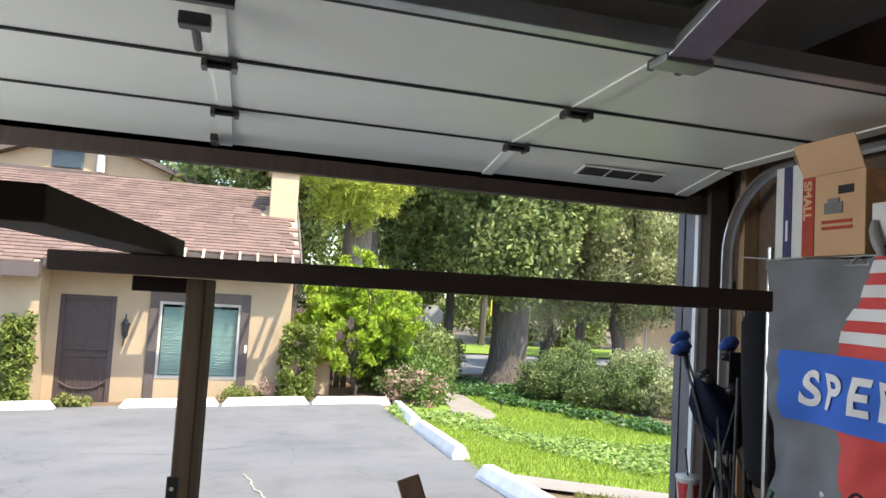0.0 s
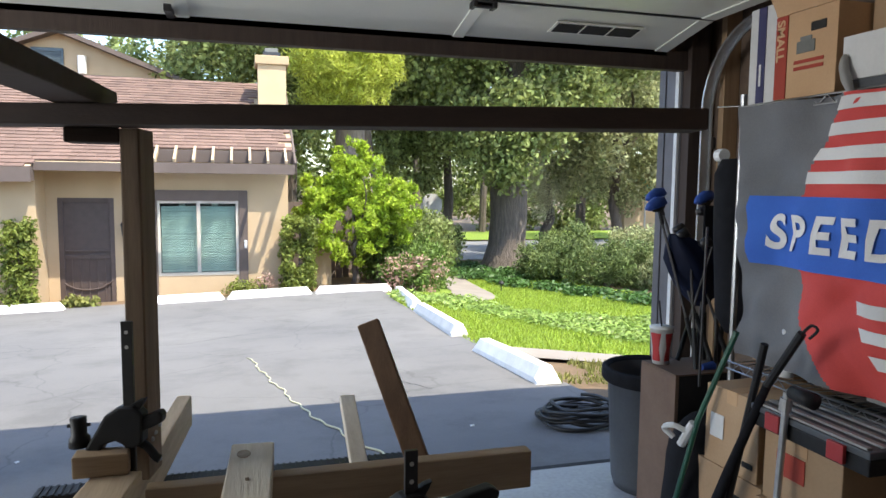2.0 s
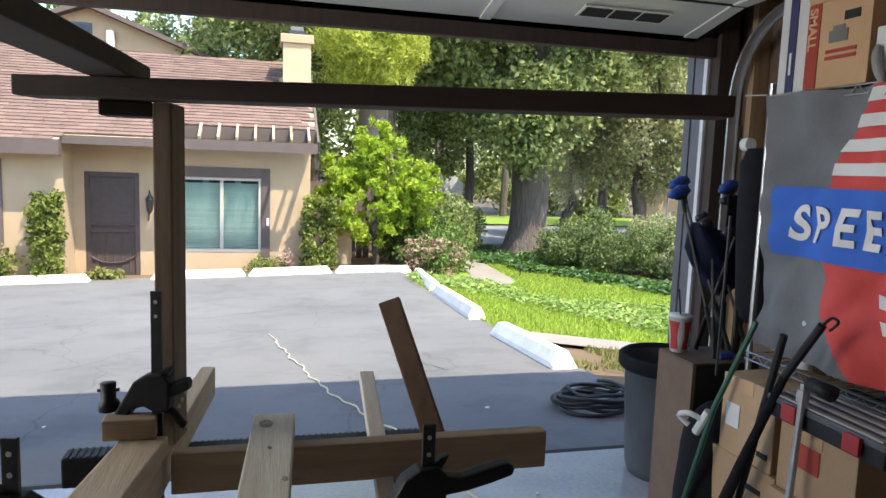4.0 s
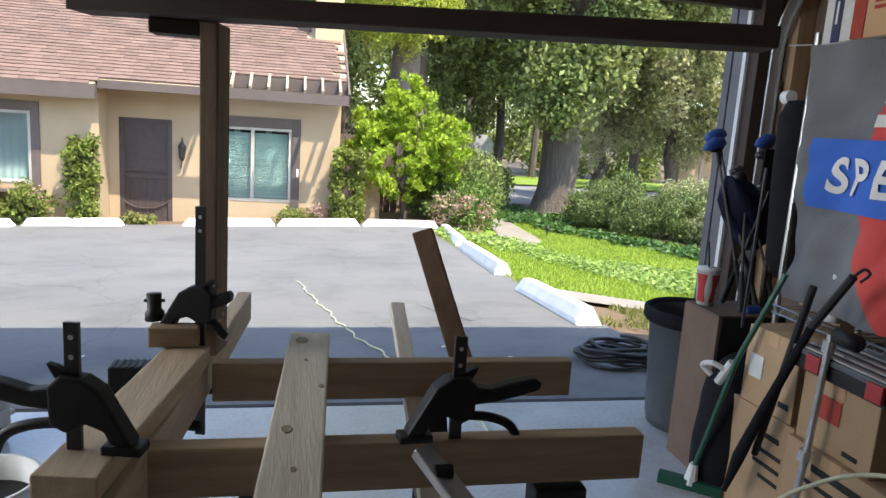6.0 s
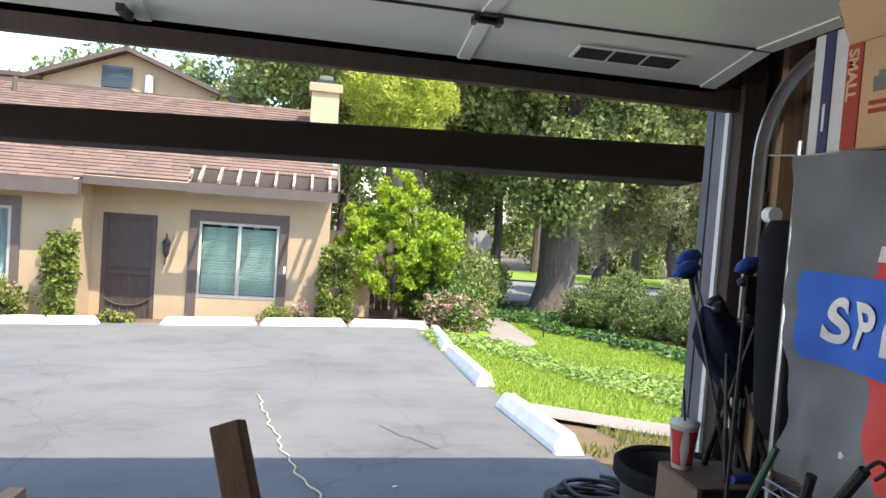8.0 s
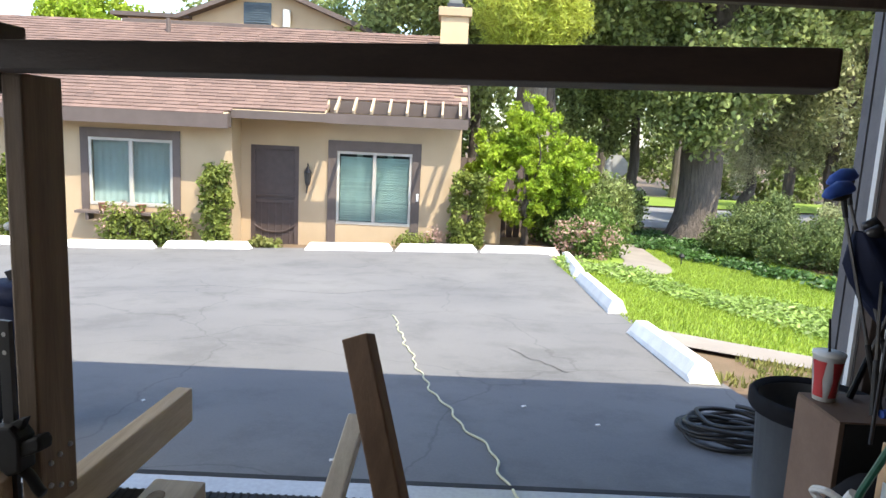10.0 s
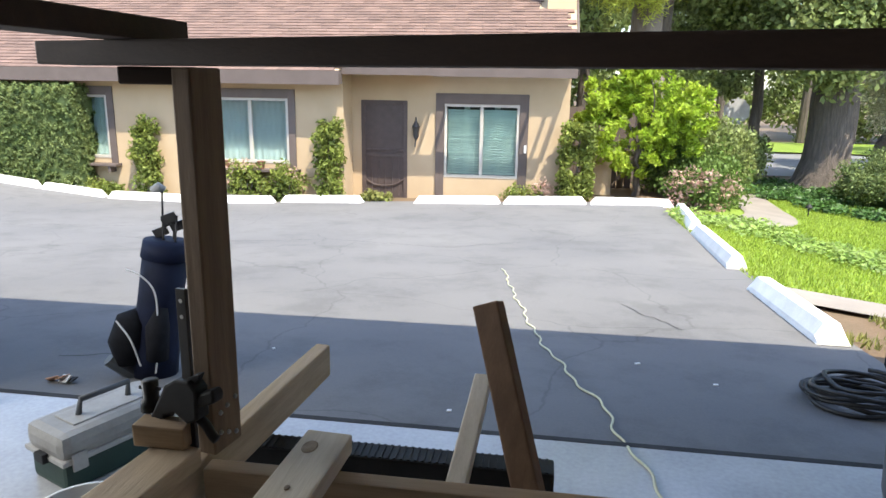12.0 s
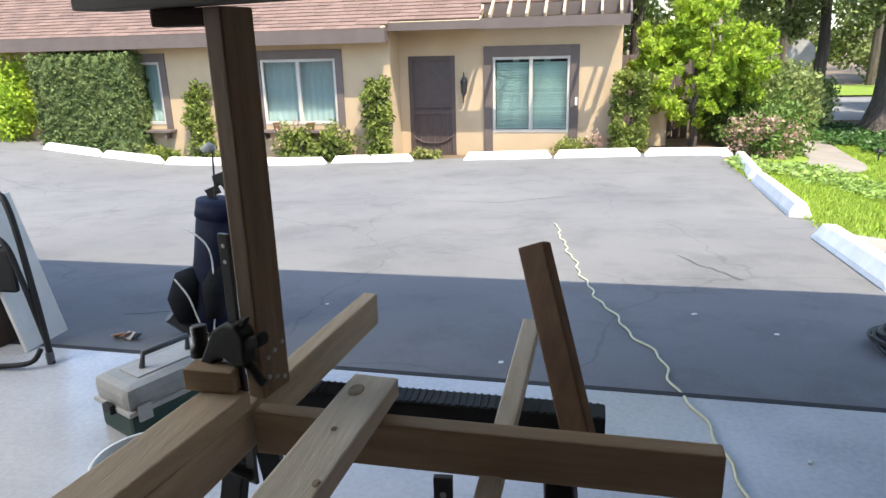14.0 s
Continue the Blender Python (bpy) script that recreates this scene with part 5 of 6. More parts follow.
part("pocket", tube([(-.90, 4.28, .06), (-.90, 4.28, .2), (-.87, 4.31, .33), (-.84, 4.33, .38)], [.07, .1, .09, .03], None, 12), "black_cloth", gb, "bulging side pocket", smooth=True)
part("pocket", tube([(-.72, 4.27, .1), (-.71, 4.28, .3), (-.69, 4.31, .42)], [.06, .065, .03], None, 12), "black_cloth", gb, smooth=True)
part("piping", tube(curve_pts([(-.86, 4.27, .66), (-.76, 4.26, .62), (-.70, 4.27, .5), (-.70, 4.25, .2), (-.72, 4.24, .02)]), .005, None, 6), "white_edge", gb, "pale piping")
part("piping", tube(curve_pts([(-.90, 4.2, .36), (-.82, 4.19, .25), (-.78, 4.2, .08)]), .005, None, 6), "white_edge", gb)
part("stand_foot", tube([(-.98, 4.22, .1), (-.88, 4.3, -.03)], [.04, .05]), "grey_plastic", gb)
for k, (dx, dy, h, hd) in enumerate(((-.02, .0, 1.12, 1), (.0, .05, .93, 0), (.03, .0, .96, 0), (.05, .05, .90, 0), (-.05, .04, .86, 0))):
    c = part("club_shaft", tube([(-.72 + dx, 4.43 + dy, .5), (-.69 + dx * 1.5, 4.45 + dy, h)], .006, None, 6), "dark_steel", gb)
    if hd:
        part("club_head", tube([(-.70, 4.45, h), (-.73, 4.44, h + .012), (-.77, 4.43, h - .005)], [.014, .032, .018], None, 10), "sign_back", gb, "grey driver head", smooth=True)
    else:
        part("club_head", beam((-.68 + dx, 4.45 + dy, h), (-.75 + dx, 4.43 + dy, h - .03), .02, .055), "dark_steel", gb)

resize(before_bag, (-.8, 4.36, -.05), (1.0, 1.0, .9), (.04, -.05, -.012))

cg = thing("crumpled_wrapper", (-1.15, 4.06, -.03), "crumpled peach and dark wrapper on the asphalt", "wrapper")
for k, (dx, dz, w, mt) in enumerate(((-.05, .012, .05, "peach_paper"), (.0, .03, .045, "peach_paper"), (.05, .012, .05, "ink"), (.015, .015, .06, "white_card"))):
    part("fold", beam((-1.15 + dx - w * .6, 4.05 + .01 * k, -.025 + dz * .4), (-1.15 + dx + w * .6, 4.07 - .008 * k, -.02 + dz), .05, .006, bev=.001, roll=25 * (k - 1.5)), mt, cg)

fc = thing("folding_chair", (-1.520, 3.7, 0), "folded black metal chair leaning by the door", "folding chair")
part("frame", tube(curve_pts([(-1.290, 3.66, .0), (-1.350, 3.70, .35), (-1.440, 3.74, .80), (-1.540, 3.75, .86), (-1.770, 3.72, .84)]), .016), "black", fc, smooth=True)
part("frame", tube(curve_pts([(-1.320, 3.68, .12), (-1.390, 3.68, .45), (-1.440, 3.68, .62), (-1.540, 3.68, .66), (-1.770, 3.66, .64)]), .014), "black", fc, smooth=True)
part("foot_rail", tube(curve_pts([(-1.300, 3.62, .1), (-1.340, 3.58, .04), (-1.520, 3.55, .02), (-1.770, 3.55, .015)]), .013), "black", fc, smooth=True)
part("seat", bx(-1.78, -1.45, 3.70, 3.725, .36, .60, bev=.02), "black", fc, "black perforated back panel")
part("foot_cap", tube([(-1.295, 3.66, .0), (-1.300, 3.665, .06)], .02), "grey_plastic", fc)
lb = solo("leaning_board", beam((-1.53, 3.90, .0), (-1.73, 3.90, .80), .30, .022, roll=0), "pale_board", "white board leaning beside the door", "board")

# ---- rope and hose ----
rp = [(1.0, 8.1), (1.12, 7.2), (1.2, 6.7), (1.3, 6.1), (1.35, 5.76), (1.43, 5.4), (1.52, 5.04), (1.63, 4.65), (1.73, 4.35), (1.80, 3.9), (1.85, 3.65), (1.95, 3.2), (1.90, 2.9), (1.98, 2.75), (2.1, 2.68), (2.25, 2.72)]
pts = []
for p in curve_pts([(x, y, 0) for x, y in rp], 10):
    w = .012 * math.sin(p.y * 23) + .014 * math.sin(p.y * 9.1)
    base = gz(p.x, p.y) if p.y > 3.84 else 0
    pts.append((p.x + w, p.y, base + .008))
pts += curve_pts([pts[-1], (2.42, 2.45, .12), (2.5, 2.2, .40), (2.52, 1.95, .58), (2.6, 1.6, .66)], 8)[1:]
solo("rope", tube(pts, .0065, None, 6), "rope", "pale yellow braided rope lying across drive and floor", "rope", smooth=True)
hs = []
g = random.Random(4)
for k in range(290):
    a = k * .2
    r_ = .205 + .035 * math.sin(k * .37) + .03 * math.sin(k * .11)
    x, y = 3.13 + r_ * 1.25 * math.cos(a) + .02 * math.sin(k * .05), 4.66 + r_ * .95 * math.sin(a)
    hs.append((x, y, gz(x, y) + .016 + .0004 * k + .012 * math.sin(k * .53)))
solo("garden_hose", tube(hs, .0125, None, 7), "hose", "black rubber hose coiled on the asphalt", "hose", smooth=True)

# ---- storage along the side wall ----
cn = thing("trash_can", (2.92, 3.55, 0), "grey round plastic trash can", "trash can")
part("barrel", lathe([(0, 0), (.17, 0), (.185, .05), (.215, .56), (.235, .565), (.24, .60), (.225, .605), (.215, .59), (.2, .56), (.17, .1), (0, .08)], (2.93, 3.53, 0), seg=32), "grey_plastic", cn, smooth=True)
part("liner", lathe([(.236, .54), (.246, .555), (.246, .60), (.23, .612), (.21, .59)], (2.93, 3.53, 0), seg=32), "black_cloth", cn, "black liner folded over the rim", smooth=True)
sb = thing("tall_box", (2.87, 3.13, 0), "tall brown and black box standing on end", "box")
part("side_panel", bx(2.698, 2.715, 3.0, 3.26, .0, .715, bev=.002), "brown_panel", sb, "brown fibreboard side")
part("body", bx(2.716, 3.02, 3.0, 3.26, .0, .715, bev=.004), "black", sb)
part("top_sheet", bx(2.70, 3.02, 3.003, 3.257, .716, .722), "brown_panel", sb)
cu = thing("paper_cup", (2.755, 3.20, .722), "red and white paper cup with straw on the box", "cup")
part("cup", lathe([(0, 0), (.035, 0), (.05, .155), (.052, .155), (.052, .165), (0, .166)], (2.755, 3.20, .722), seg=24), "white_card", cu, smooth=True)
for a0, a1 in ((3.0, 4.1), (4.5, 5.4), (2.0, 2.7)):
    bm = bmesh.new()
    rows = [[bm.verts.new((2.755 + (r_ + .0008) * math.cos(a), 3.20 + (r_ + .0008) * math.sin(a), .722 + z)) for a in steps(a0 + o, a1 - o, 8)] for r_, z, o in ((.0365, .015, .0), (.0425, .075, .18), (.0485, .14, .0))]
    for r0, r1 in zip(rows, rows[1:]):
        for k in range(8):
            bm.faces.new((r0[k], r0[k + 1], r1[k + 1], r1[k]))
    part("print", bm, "cup_red", cu, "red printed panel")
part("straw", tube([(2.755, 3.20, .88), (2.745, 3.21, 1.0)], .004, None, 6), "black", cu)

# clubs standing head up in the corner
before_clubs = snapshot()
for k, (x0, y0, x1, y1, z1, col) in enumerate(((2.84, 3.12, 2.72, 3.30, 1.40, "blue"), (2.90, 3.10, 2.80, 3.42, 1.44, "blue"), (2.93, 3.20, 2.97, 3.28, 1.43, "blue"), (2.86, 3.16, 3.02, 3.32, 1.38, None),
                                              (2.98, 3.08, 2.88, 3.30, 1.30, None), (2.80, 3.22, 2.92, 3.16, 1.25, None), (2.96, 3.14, 3.08, 3.2, 1.32, None), (2.78, 3.06, 2.86, 3.25, 1.28, None))):
    t = thing("golf_club", (x0, y0, .722), "golf club with royal blue head leaning in the corner" if col else "golf club leaning in the corner", "golf club", "golf clubs in the corner")
    part("shaft", tube([(x0, y0, .724), (x1, y1, z1)], [.007, .006], None, 7), "dark_steel", t)
    part("grip", tube([(x0, y0, .724), (x0 + (x1 - x0) * .3, y0 + (y1 - y0) * .3, .724 + (z1 - .724) * .3)], [.012, .010], None, 8), "black", t)
    if col:
        part("head_cover", tube([(x1 - .085, y1 - .025, z1 + .002), (x1 - .06, y1 - .02, z1 + .012), (x1 - .02, y1 - .008, z1 + .026), (x1 + .02, y1, z1 + .034), (x1 + .042, y1, z1 + .03)], [.006, .022, .030, .024, .007], None, 12), col, t, "royal blue club head", smooth=True)
        part("sole", tube([(x1 - .05, y1 - .03, z1 - .006), (x1 - .01, y1 - .016, z1 + .004), (x1 + .025, y1 - .008, z1 + .012)], [.006, .016, .006], None, 10), "black", t, "black club sole", smooth=True)
        part("hosel", tube([(x1 + (x0 - x1) * .1, y1 + (y0 - y1) * .1, z1 - (z1 - .724) * .1), (x1, y1, z1 + .015)], [.009, .011], None, 8), "black", t)
    else:
        part("head", tube([(x1, y1, z1), (x1 - .03, y1, z1 + .015), (x1 - .07, y1, z1 + .005)], [.012, .026, .014], None, 8), "dark_steel", t, smooth=True)
ft = solo("blue_foot", tube([(2.80, 3.05, .735), (2.87, 3.06, .735)], [.014, .02]), "blue", "small blue cloth on top of the box", "cloth")
ub = thing("travel_bag", (2.93, 3.28, 1.1), "dark navy nylon bag hanging among the clubs", "bag")
bm = bmesh.new()
rows = []
for z, w, d, o in ((1.29, .03, .03, -.13), (1.24, .10, .06, -.07), (1.18, .175, .08, .0), (1.11, .165, .09, .01), (1.05, .12, .08, .02), (1.0, .075, .06, .02), (.96, .03, .03, .02)):
    rows.append([bm.verts.new((2.93 + o + w * math.cos(a) * (1 + .12 * math.sin(5 * a + z * 20)), 3.27 + d * math.sin(a) * (1 + .2 * math.sin(4 * a + z * 9)), z)) for a in steps(0, 2 * math.pi, 20)[:-1]])
for r0, r1 in zip(rows, rows[1:]):
    for k in range(20):
        bm.faces.new((r0[k], r0[(k + 1) % 20], r1[(k + 1) % 20], r1[k]))
bm.faces.new(rows[-1])
part("body", bm, "navy", ub, smooth=True)
part("flap", bx(2.90, 3.05, 3.2, 3.21, 1.22, 1.42, bev=.004, m=None), "black_cloth", ub, "grey printed flap")
resize(before_clubs, (2.9, 3.2, 1.0), (0.94, 1.0, 1.0), (.05, 0, 0))
tg = thing("tall_cylinder_bag", (3.06, 3.1, .9), "tall black cylindrical bag hanging on the shelf post", "bag")
part("body", tube([(2.965, 2.97, .90), (2.96, 2.975, .97), (2.95, 2.98, 1.3), (2.94, 2.985, 1.56), (2.935, 2.985, 1.62)], [.05, .085, .095, .09, .06], None, 18), "black_cloth", tg, smooth=True)
part("rod", tube([(2.99, 3.13, .72), (2.985, 3.16, 1.62)], .009, None, 8), "dark_steel", tg, "thin dark rod")
part("knob", tube([(2.985, 3.13, 1.64), (2.985, 3.17, 1.64)], .028, None, 14), "white_edge", tg, "round pale knob")
pc = solo("plastic_bag", tube(curve_pts([(3.08, 3.03, 1.64), (3.03, 2.98, 1.70), (2.98, 2.93, 1.77), (2.90, 2.87, 1.80)], 4), [.05, .055, .06, .06, .055, .05, .05, .045, .04, .03, .03, .02, .01], None, 10), "white_plastic", "translucent white plastic bag tucked under the shelf", "bag", smooth=True)


# ---- wire shelf ----
def wire_shelf(z, y0, y1, x0, x1, parent):
    """Chromed wire shelf: rims with zigzag truss in front, thin wires across."""
    for zz in (z, z - .03):
        for x in (x0, x1):
            part("rim_wire", tube([(x, y0, zz), (x, y1, zz)], .0035, None, 6), "steel", parent)
    bm = bmesh.new()
    n = int(abs(y1 - y0) / .035)
    zig = [(x0, y0 + (y1 - y0) * k / n, z - (.03 if k % 2 else 0)) for k in range(n + 1)]
    tube(zig, .0025, bm, 5)
    part("truss", bm, "steel", parent)
    me = link_mesh("cross_wire", tube([(0, 0, 0), (x1 - x0, 0, 0)], .002, None, 5), "steel")
    for k in range(int(abs(y1 - y0) / .045)):
        w = new("cross_wire", me)
        w.location = (x0, min(y0, y1) + .02 + k * .045, z + .002)
        up_parent(w, parent)


sh = thing("wire_shelving", (3.05, 1.9, 0), "chromed wire shelving unit along the wall", "shelving")
for z in (1.81, .81):
    wire_shelf(z, 2.87, .65, 2.84, 3.28, sh)
for x in (2.86, 3.26):
    for y in (2.87, .65):
        part("post", tube([(x, y, 0), (x, y, 1.86)], .0125, None, 10), "steel", sh)
part("hook_wire", tube([(2.84, 2.87, 1.815), (2.84, 3.0, 1.825)], .003, None, 6), "steel", sh)

# cartons on the upper shelf
sm = thing("moving_carton", (3.0, 2.56, 1.815), "open brown moving carton with red stripe and hand hole", "carton")
part("body", bx(2.85, 3.2, 2.43, 2.70, 1.816, 2.11, bev=.003), "card_orange", sm)
part("flap", beam((2.85, 2.565, 2.11), (2.80, 2.565, 2.225), .27, .005), "card_orange", sm, "open top flap")
part("flap", beam((3.02, 2.70, 2.11), (3.02, 2.76, 2.21), .33, .005, roll=0), "card_orange", sm, "open top flap")
part("stripe", bx(2.846, 2.8495, 2.645, 2.70, 1.818, 2.108), "red_print", sm, "red printed stripe")
part("hand_hole", bx(2.8465, 2.849, 2.475, 2.54, 2.032, 2.062, bev=.001), "ink", sm, "dark hand hole")
part("stamp", bx(2.8465, 2.849, 2.52, 2.60, 1.965, 2.005), "grey_print", sm, "grey printed badge")
part("stamp_roof", bx(2.8465, 2.849, 2.535, 2.585, 2.005, 2.02), "grey_print", sm)
for k in range(2):
    part("print_bar", bx(2.8465, 2.849, 2.48, 2.61, 1.93 - k * .022, 1.942 - k * .022), "red_print", sm)
part("print_word", lettering("SMALL", .05, Matrix.Translation((2.8452, 2.692, 2.095)) @ Matrix(((0, 0, -1, 0), (0, -1, 0, 0), (-1, 0, 0, 0), (0, 0, 0, 1)))), "card_orange", sm)
wc = thing("striped_carton", (3.0, 2.78, 1.815), "tall white carton with navy stripe", "carton")
part("body", bx(2.86, 3.2, 2.712, 2.85, 1.816, 2.17, bev=.003), "white_card", wc)
part("stripe", bx(2.856, 2.8595, 2.765, 2.805, 1.818, 2.168), "navy_print", wc, "navy printed stripe")
part("print_bar", bx(2.8535, 2.8558, 2.78, 2.79, 1.88, 1.96), "white_card", wc)
fw = thing("flat_white_carton", (3.0, 2.1, 1.815), "flat white carton on the shelf", "carton")
part("body", bx(2.85, 3.2, 1.72, 2.405, 1.845, 1.985, bev=.004), "white_card", fw)
part("base", bx(2.852, 3.2, 1.73, 2.37, 1.816, 1.844, bev=.002), "grey_plastic", fw)
dc = thing("brown_carton", (3.12, 1.9, 1.985), "dark brown carton on top of the white one", "carton")
part("body", bx(2.98, 3.3, 1.55, 2.42, 1.987, 2.28, bev=.004), "card", dc)
part("lid_seam", bx(2.9755, 2.979, 1.56, 2.41, 2.20, 2.208), "ink", dc)
gl = solo("grey_glove", tube(curve_pts([(2.828, 2.335, 1.79), (2.822, 2.35, 1.83), (2.828, 2.375, 1.88), (2.84, 2.385, 1.925)], 4), [.008, .010, .012, .013, .015, .016, .016, .015, .015, .014, .012, .010, .006], None, 10), "tool_grey", "grey work glove clipped to the shelf edge", "glove", smooth=True)

# ---- flag ----
fl = thing("flag", (2.82, 2.2, .9), "racing flag with blue band hung from the shelf", "flag")


def wave(y, z):
    """How far the cloth hangs out from the shelf front."""
    return .016 * math.sin(y * 9 + z * 2.5) + .012 * math.sin(y * 23 - z * 6) + .009 * math.sin(z * 14 + y * 4) + .006 * math.sin(y * 25 + z * 30 + 2 * math.sin(z * 9)) + .0045 * math.sin(z * 36 - y * 20 + 3 * math.sin(y * 7)) + .010 * max(0, math.sin(y * 13 + z * 8 + 1.5 * math.sin(z * 5 + y * 3))) ** 4 - .02 * max(0, (1.2 - z))


def cloth(fn, y0, y1, z0, z1, off, ny=44, nz=44):
    """A patch of flag cloth inside fn(y, z), a hair before the cloth below it."""
    bm = bmesh.new()
    vs = {}
    for i in range(ny + 1):
        for j in range(nz + 1):
            y, z = y0 + (y1 - y0) * i / ny, z0 + (z1 - z0) * j / nz
            vs[i, j] = bm.verts.new((2.812 - off + wave(y, z), y, z))
    for i in range(ny):
        for j in range(nz):
            if fn(y0 + (y1 - y0) * (i + .5) / ny, z0 + (z1 - z0) * (j + .5) / nz):
                bm.faces.new((vs[i, j], vs[i, j + 1], vs[i + 1, j + 1], vs[i + 1, j]))
    bmesh.ops.delete(bm, geom=[v for v in bm.verts if not v.link_faces], context='VERTS')
    return bm


CY, CZ, CR = 1.86, 1.345, .66


def row(bm_z0, bm_z1, sl=.0, edge=0.0):
    """One stripe clipped to the round emblem."""
    bm = bmesh.new()
    n = 40
    top, bot = [], []
    for k in range(n + 1):
        for z, lst in ((bm_z0, bot), (bm_z1, top)):
            half = math.sqrt(max(CR * CR - (z - CZ) ** 2, 0)) - edge
            y = min(CY + half, 2.80) - (min(CY + half, 2.80) - 1.2) * k / n
            zz = z + sl * (y - CY)
            lst.append(bm.verts.new((2.8025 + wave(y, zz), y, zz)))
    for k in range(n):
        bm.faces.new((bot[k], bot[k + 1], top[k + 1], top[k]))
    return bm


part("field", cloth(lambda y, z: True, 1.2, 2.80, .86, 1.80, 0, 150, 90), "flag_grey", fl, "charcoal grey field", smooth=True)
part("emblem", cloth(lambda y, z: (y - CY) ** 2 + (z - CZ) ** 2 < CR * CR, 1.2, 2.80, .86, 1.80, .003, 150, 90), "flag_red", fl, "red round emblem", smooth=True)
for k in range(4):
    part("stripe", row(1.515 + k * .078, 1.555 + k * .078, edge=.0), "flag_white", fl, "pale grey stripe", smooth=True)
for k in range(4):
    part("stripe", row(1.115 - k * .078, 1.155 - k * .078, edge=.24), "flag_white", fl, "pale grey stripe", smooth=True)
bm = bmesh.new()
prev = None
for k in range(61):
    y = 2.735 - (2.735 - 1.2) * k / 60
    cur = [bm.verts.new((2.8025 + wave(y, z), y, z)) for z in steps(1.222, 1.472, 6)]
    if prev:
        for j in range(6):
            bm.faces.new((prev[j], cur[j], cur[j + 1], prev[j + 1]))
    prev = cur
part("band", bm, "flag_blue", fl, "blue band", smooth=True)
sp = lettering("SPEED", .158, Matrix(((0, 0, -1, 0), (-1.0, 0, 0, 0), (0, 1, 0, 0), (0, 0, 0, 1))), 0.0, 1.38)
bmesh.ops.subdivide_edges(sp, edges=sp.edges[:], cuts=1)
ymin, ymax = min(v.co.y for v in sp.verts), max(v.co.y for v in sp.verts)
zmin, zmax = min(v.co.z for v in sp.verts), max(v.co.z for v in sp.verts)
for v in sp.verts:
    f = (ymax - v.co.y) / (ymax - ymin)
    y = 2.650 - f * .555
    lean = (v.co.z - zmin) / (zmax - zmin)
    z = 1.281 + .130 * lean
    y = y - .022 * lean + .008
    v.co = (2.7955 + wave(y, z), y, z)
part("lettering", sp, "flag_white", fl, "white lettering")

# ---- cartons, poles and tools below the flag ----


def carton(x0, x1, y0, y1, z0, z1, label, marks=(), yaw=0.0):
    c = ((x0 + x1) / 2, (y0 + y1) / 2, z0)
    m = pose(c[0], c[1], 0, 0, 0, yaw) @ Matrix.Translation((-c[0], -c[1], 0))
    t = thing("carton", c, label, "carton", "cartons under the shelf")
    part("body", bx(x0, x1, y0, y1, z0, z1, bev=.004, m=m), "card", t)
    part("tape", bx(x0 - .002, x1 + .002, (y0 + y1) / 2 - .025, (y0 + y1) / 2 + .025, z1 - .05, z1 + .0015, m=m), "card_orange", t)
    for ya, yb, za, zb, mt in marks:
        part("print_bar", bx(x0 - .004, x0 - .0015, ya, yb, za, zb, m=m), mt, t)
    return t


carton(2.70, 3.05, 2.53, 2.80, .455, .755, "brown cardboard carton with white label", ((2.70, 2.77, .56, .65, "white_card"), (2.55, 2.60, .50, .52, "ink")), 3)
carton(2.70, 3.05, 2.50, 2.84, .0, .452, "large brown carton under another", ((2.56, 2.70, .36, .38, "ink"), (2.54, 2.66, .30, .315, "ink"), (2.54, 2.68, .25, .265, "ink"), (2.54, 2.64, .20, .215, "ink")), 2)
carton(2.68, 3.05, 2.14, 2.46, .455, .70, "brown carton with red printed panel", ((2.28, 2.40, .56, .64, "red_print"), (2.19, 2.25, .48, .495, "ink")))
carton(2.66, 3.05, 2.02, 2.47, .0, .452, "large brown carton with printed checklist", ((2.10, 2.34, .38, .405, "ink"), (2.12, 2.36, .33, .345, "ink"), (2.12, 2.32, .28, .295, "ink"), (2.12, 2.35, .23, .245, "ink"), (2.12, 2.33, .18, .195, "ink")))
carton(2.66, 3.05, 1.5, 1.98, .0, .45, "large brown carton near the wall")
carton(2.90, 3.25, 2.30, 2.80, .83, 1.12, "brown carton on the lower shelf behind the flag")
wx = thing("white_carton", (3.05, 2.1, .83), "white carton with dark print on the lower shelf", "carton")
part("body", bx(2.88, 3.25, 1.8, 2.26, .83, 1.05, bev=.004), "white_card", wx)
part("print_panel", bx(2.876, 2.8785, 2.17, 2.22, .86, .95), "navy_print", wx)
og = thing("parts_organiser", (2.85, 2.3, .70), "black parts organiser with grey lid and red latches", "organiser")
part("tray", bx(2.64, 2.98, 2.02, 2.48, .702, .752, bev=.006), "black", og)
part("lid", bx(2.635, 2.985, 2.015, 2.485, .753, .776, bev=.006), "grey_plastic", og)
for k in range(6):
    part("lid_rib", bx(2.64 + .055 * k, 2.66 + .055 * k, 2.03, 2.47, .7765, .784, bev=.002), "tool_grey", og)
for y in (2.37, 2.12):
    part("latch", bx(2.62, 2.634, y - .03, y + .03, .715, .77, bev=.003), "cup_red", og, "red latch")
bt = solo("spray_bottle", tube(curve_pts([(2.84, 2.56, .83), (2.84, 2.56, .95), (2.82, 2.55, 1.0)], 3), [.03, .03, .028, .02, .012, .012, .01], None, 10), "white_plastic", "small white bottle on the lower shelf", "bottle", smooth=True)
sq = thing("push_broom", (2.6, 2.9, 0), "green-handled broom leaning on the cartons", "broom")
part("handle", tube([(2.60, 2.90, .06), (2.635, 2.76, .62), (2.70, 2.65, .98)], .0105, None, 8), "green_tube", sq)
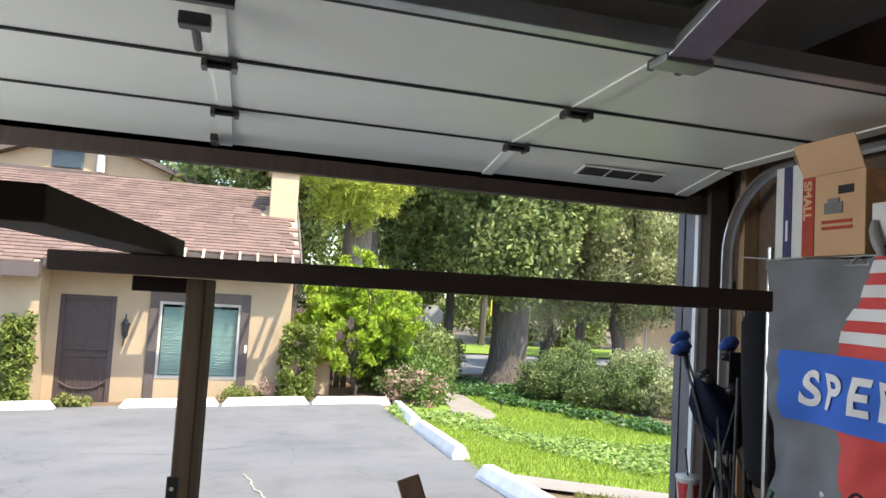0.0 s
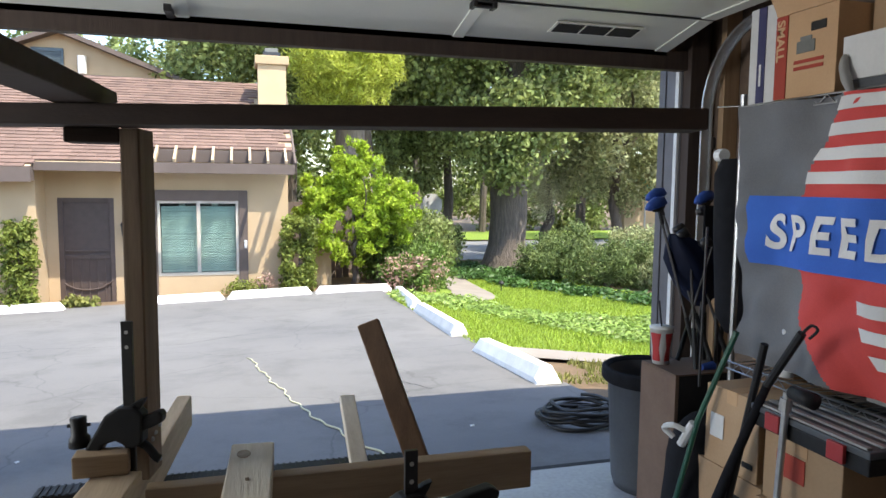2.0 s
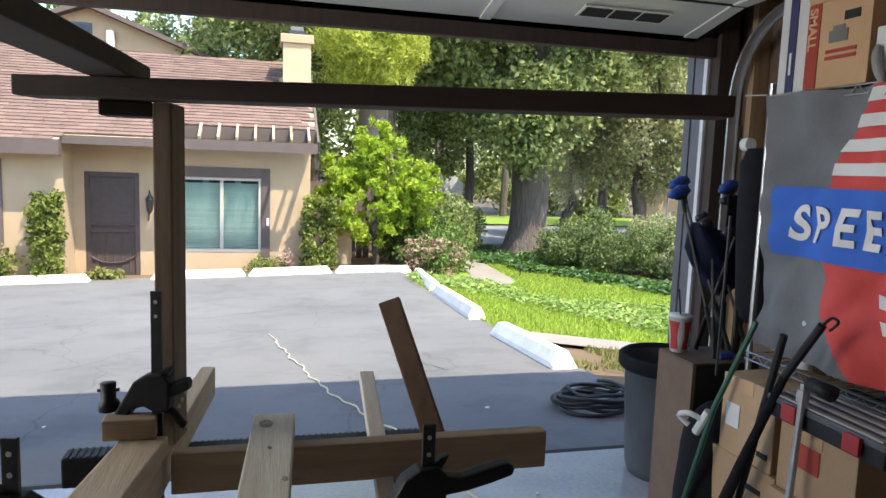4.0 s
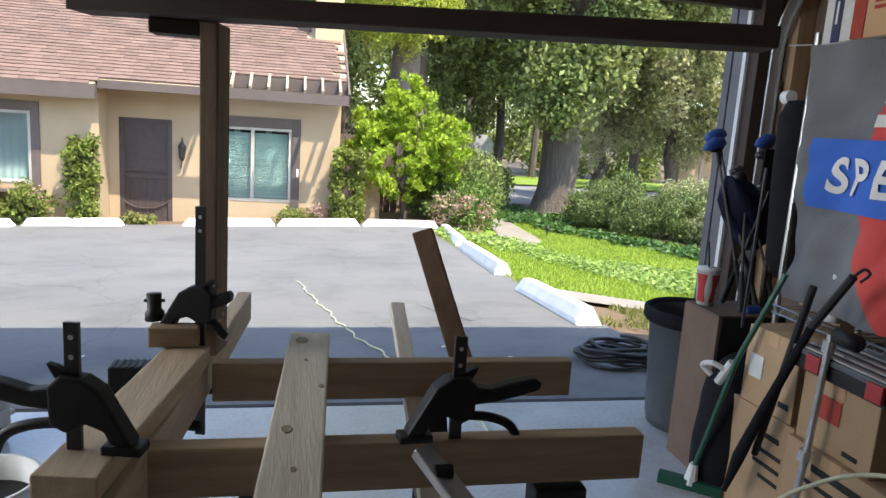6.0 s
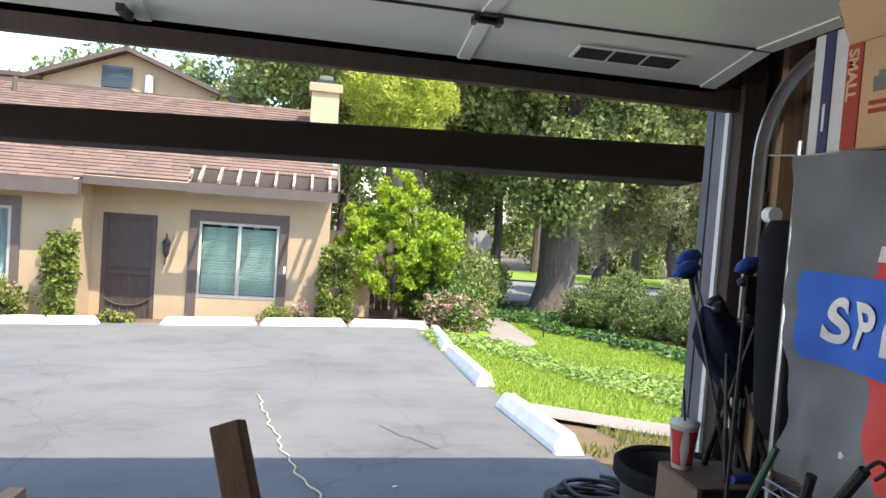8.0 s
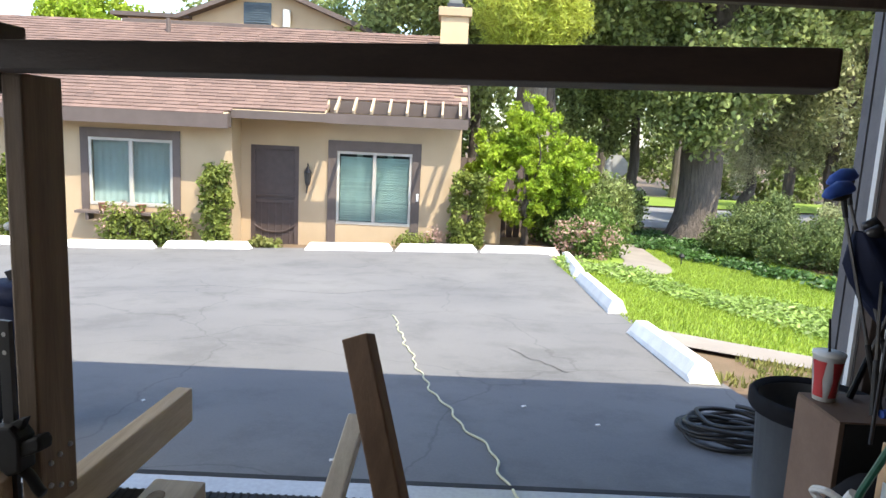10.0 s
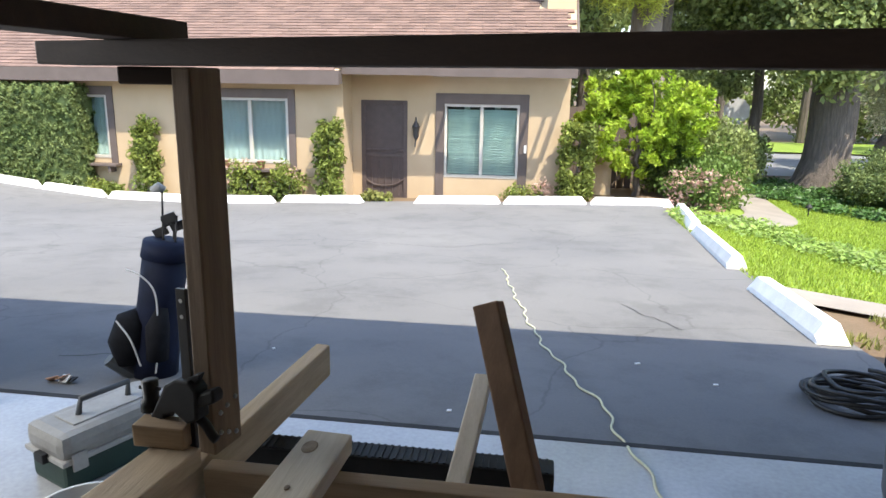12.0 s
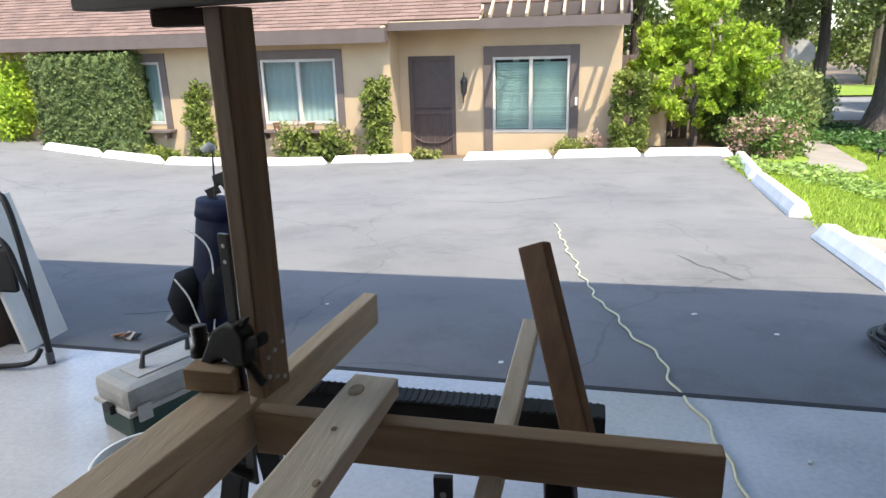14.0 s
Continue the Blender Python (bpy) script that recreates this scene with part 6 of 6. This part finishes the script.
part("grip", tube(curve_pts([(2.60, 2.86, .52), (2.57, 2.88, .555), (2.58, 2.83, .58), (2.62, 2.80, .56)], 4), .011, None, 7), "white_plastic", sq, "white plastic clip")
part("clip", tube([(2.615, 2.83, .50), (2.63, 2.78, .60)], .017, None, 8), "white_plastic", sq)
part("socket", tube([(2.60, 2.90, .03), (2.602, 2.89, .12)], [.03, .017], None, 8), "white_plastic", sq)
part("head", beam((2.50, 2.98, .025), (2.70, 2.82, .025), .05, .045), "green_tube", sq, "green broom head")
part("bristles", beam((2.50, 2.98, .003), (2.70, 2.82, .003), .04, .012, bev=0), "white_plastic", sq)
dp = thing("umbrella", (2.62, 2.6, 0), "dark folded umbrella leaning on the cartons", "umbrella")
part("canopy", tube([(2.60, 2.68, .12), (2.61, 2.64, .28), (2.62, 2.56, .5), (2.64, 2.42, .85)], [.009, .024, .018, .014], None, 10), "black_cloth", dp, smooth=True)
part("shaft", tube([(2.64, 2.42, .85), (2.655, 2.30, 1.05)], .014, None, 8), "black", dp)
part("loop", tube(curve_pts([(2.655, 2.30, 1.05), (2.66, 2.27, 1.08), (2.66, 2.245, 1.07), (2.655, 2.27, 1.04)], 4), .005, None, 6), "black", dp)
d2 = solo("dark_handle", tube([(2.66, 2.62, .3), (2.64, 2.44, .985)], .013, None, 8), "black", "dark wooden tool handle leaning on the cartons", "tool handle")
bb = solo("black_bag", tube(curve_pts([(2.76, 2.93, .0), (2.75, 2.92, .2), (2.76, 2.92, .45), (2.80, 2.92, .58)], 4), [.11, .12, .13, .13, .13, .125, .12, .12, .115, .1, .08, .06, .03], None, 14), "black_cloth", "slumped black bag between box and cartons", "bag", smooth=True)
cp = thing("chrome_pole", (2.6, 2.35, 0), "chromed telescopic pole with clamp", "pole")
part("tube", tube([(2.61, 2.36, .0), (2.62, 2.33, .45), (2.625, 2.315, .86)], .012, None, 10), "steel", cp)
part("collar", tube([(2.617, 2.335, .42), (2.619, 2.333, .46)], .02, None, 10), "galv", cp)
part("collar", tube([(2.624, 2.318, .80), (2.625, 2.316, .84)], .02, None, 10), "galv", cp)
part("knob", tube([(2.63, 2.30, .865), (2.63, 2.21, .86)], [.022, .026], None, 12), "black", cp, "black foam knob", smooth=True)
sh2 = solo("sheath_stick", tube([(2.70, 2.85, .72), (2.69, 2.83, 1.35)], .006, None, 6), "dark_steel", "thin dark rod leaning beside the boxes", "rod")

dg = random.Random(21)
for k, (x, y) in enumerate(((.02, 4.35), (.95, 4.1), (-.3, 4.9), (2.4, 4.8), (1.2, 3.3), (2.2, 3.4), (.3, 3.4), (-1.0, 2.9), (-1.35, 3.2), (2.0, 5.1))):
    z = gz(x, y) if y > 3.84 else 0
    solo("paper_scrap", beam((x, y, z + .004), (x + dg.uniform(.012, .03), y + dg.uniform(-.02, .02), z + .006), .02, .006, bev=.001), "white_card", "tiny pale scrap of paper on the ground", "scrap", "paper scraps")
for k in range(5):
    a = dg.uniform(0, 6)
    solo("straw_stem", tube([(.99 + .03 * math.cos(a), 1.36, .80), (.985, 1.35, .84 + .01 * k)], .0012, None, 5), "rope", "dry straw stem caught on the plank", "straw", "straw stems")

# ---- roof shingles, last ----
sgr = random.Random(9)
SW, SE = .30, .145
near_n = 0
ang = math.degrees(math.atan(SLOPE))
shm = [link_mesh("shingle", bx(-w / 2 + .003, w / 2 - .003, -.03, SE + .04, -.006, .02, m=pose(0, 0, 0, -6, 0, 0)), "shingle") for w in (.26, .30, .34)]
V, F = [], []
cosr = math.cos(math.atan(SLOPE))
for r_ in range(31):
    y = 14.43 + r_ * SE * cosr
    x = -17.9 + sgr.uniform(0, .3)
    while x < 1.9:
        wi = sgr.randrange(3)
        w = (.26, .30, .34)[wi]
        xc = x + w / 2
        x += w
        if xc + w / 2 > 1.93:
            continue
        if (xc > -2.6 and y < 14.62) or (xc > -.82 and y < 15.1) or (1.2 < xc < 1.92 and 16.95 < y < 17.75):
            continue
        z = roof_z(y) - .012 + sgr.uniform(0, .006)
        m = pose(xc, y, z, ang, 0, sgr.uniform(-.6, .6))
        if near_n < 300 and -5.2 < xc and y < 16.0:
            o = new("shingle", shm[wi])
            o.matrix_basis = m
            o.parent = deck
            near_n += 1
        else:
            b0 = len(V)
            for vv in shm[wi].vertices:
                V.append(tuple(m @ vv.co))
            F += [tuple(b0 + i for i in p.vertices) for p in shm[wi].polygons]
me = bpy.data.meshes.new("shingles")
me.from_pydata(V, [], F)
me.materials.append(M["shingle_joined"])
so = new("shingles", me)
so.parent = deck
tagged(so, "brown shingle courses", kind="stuff")
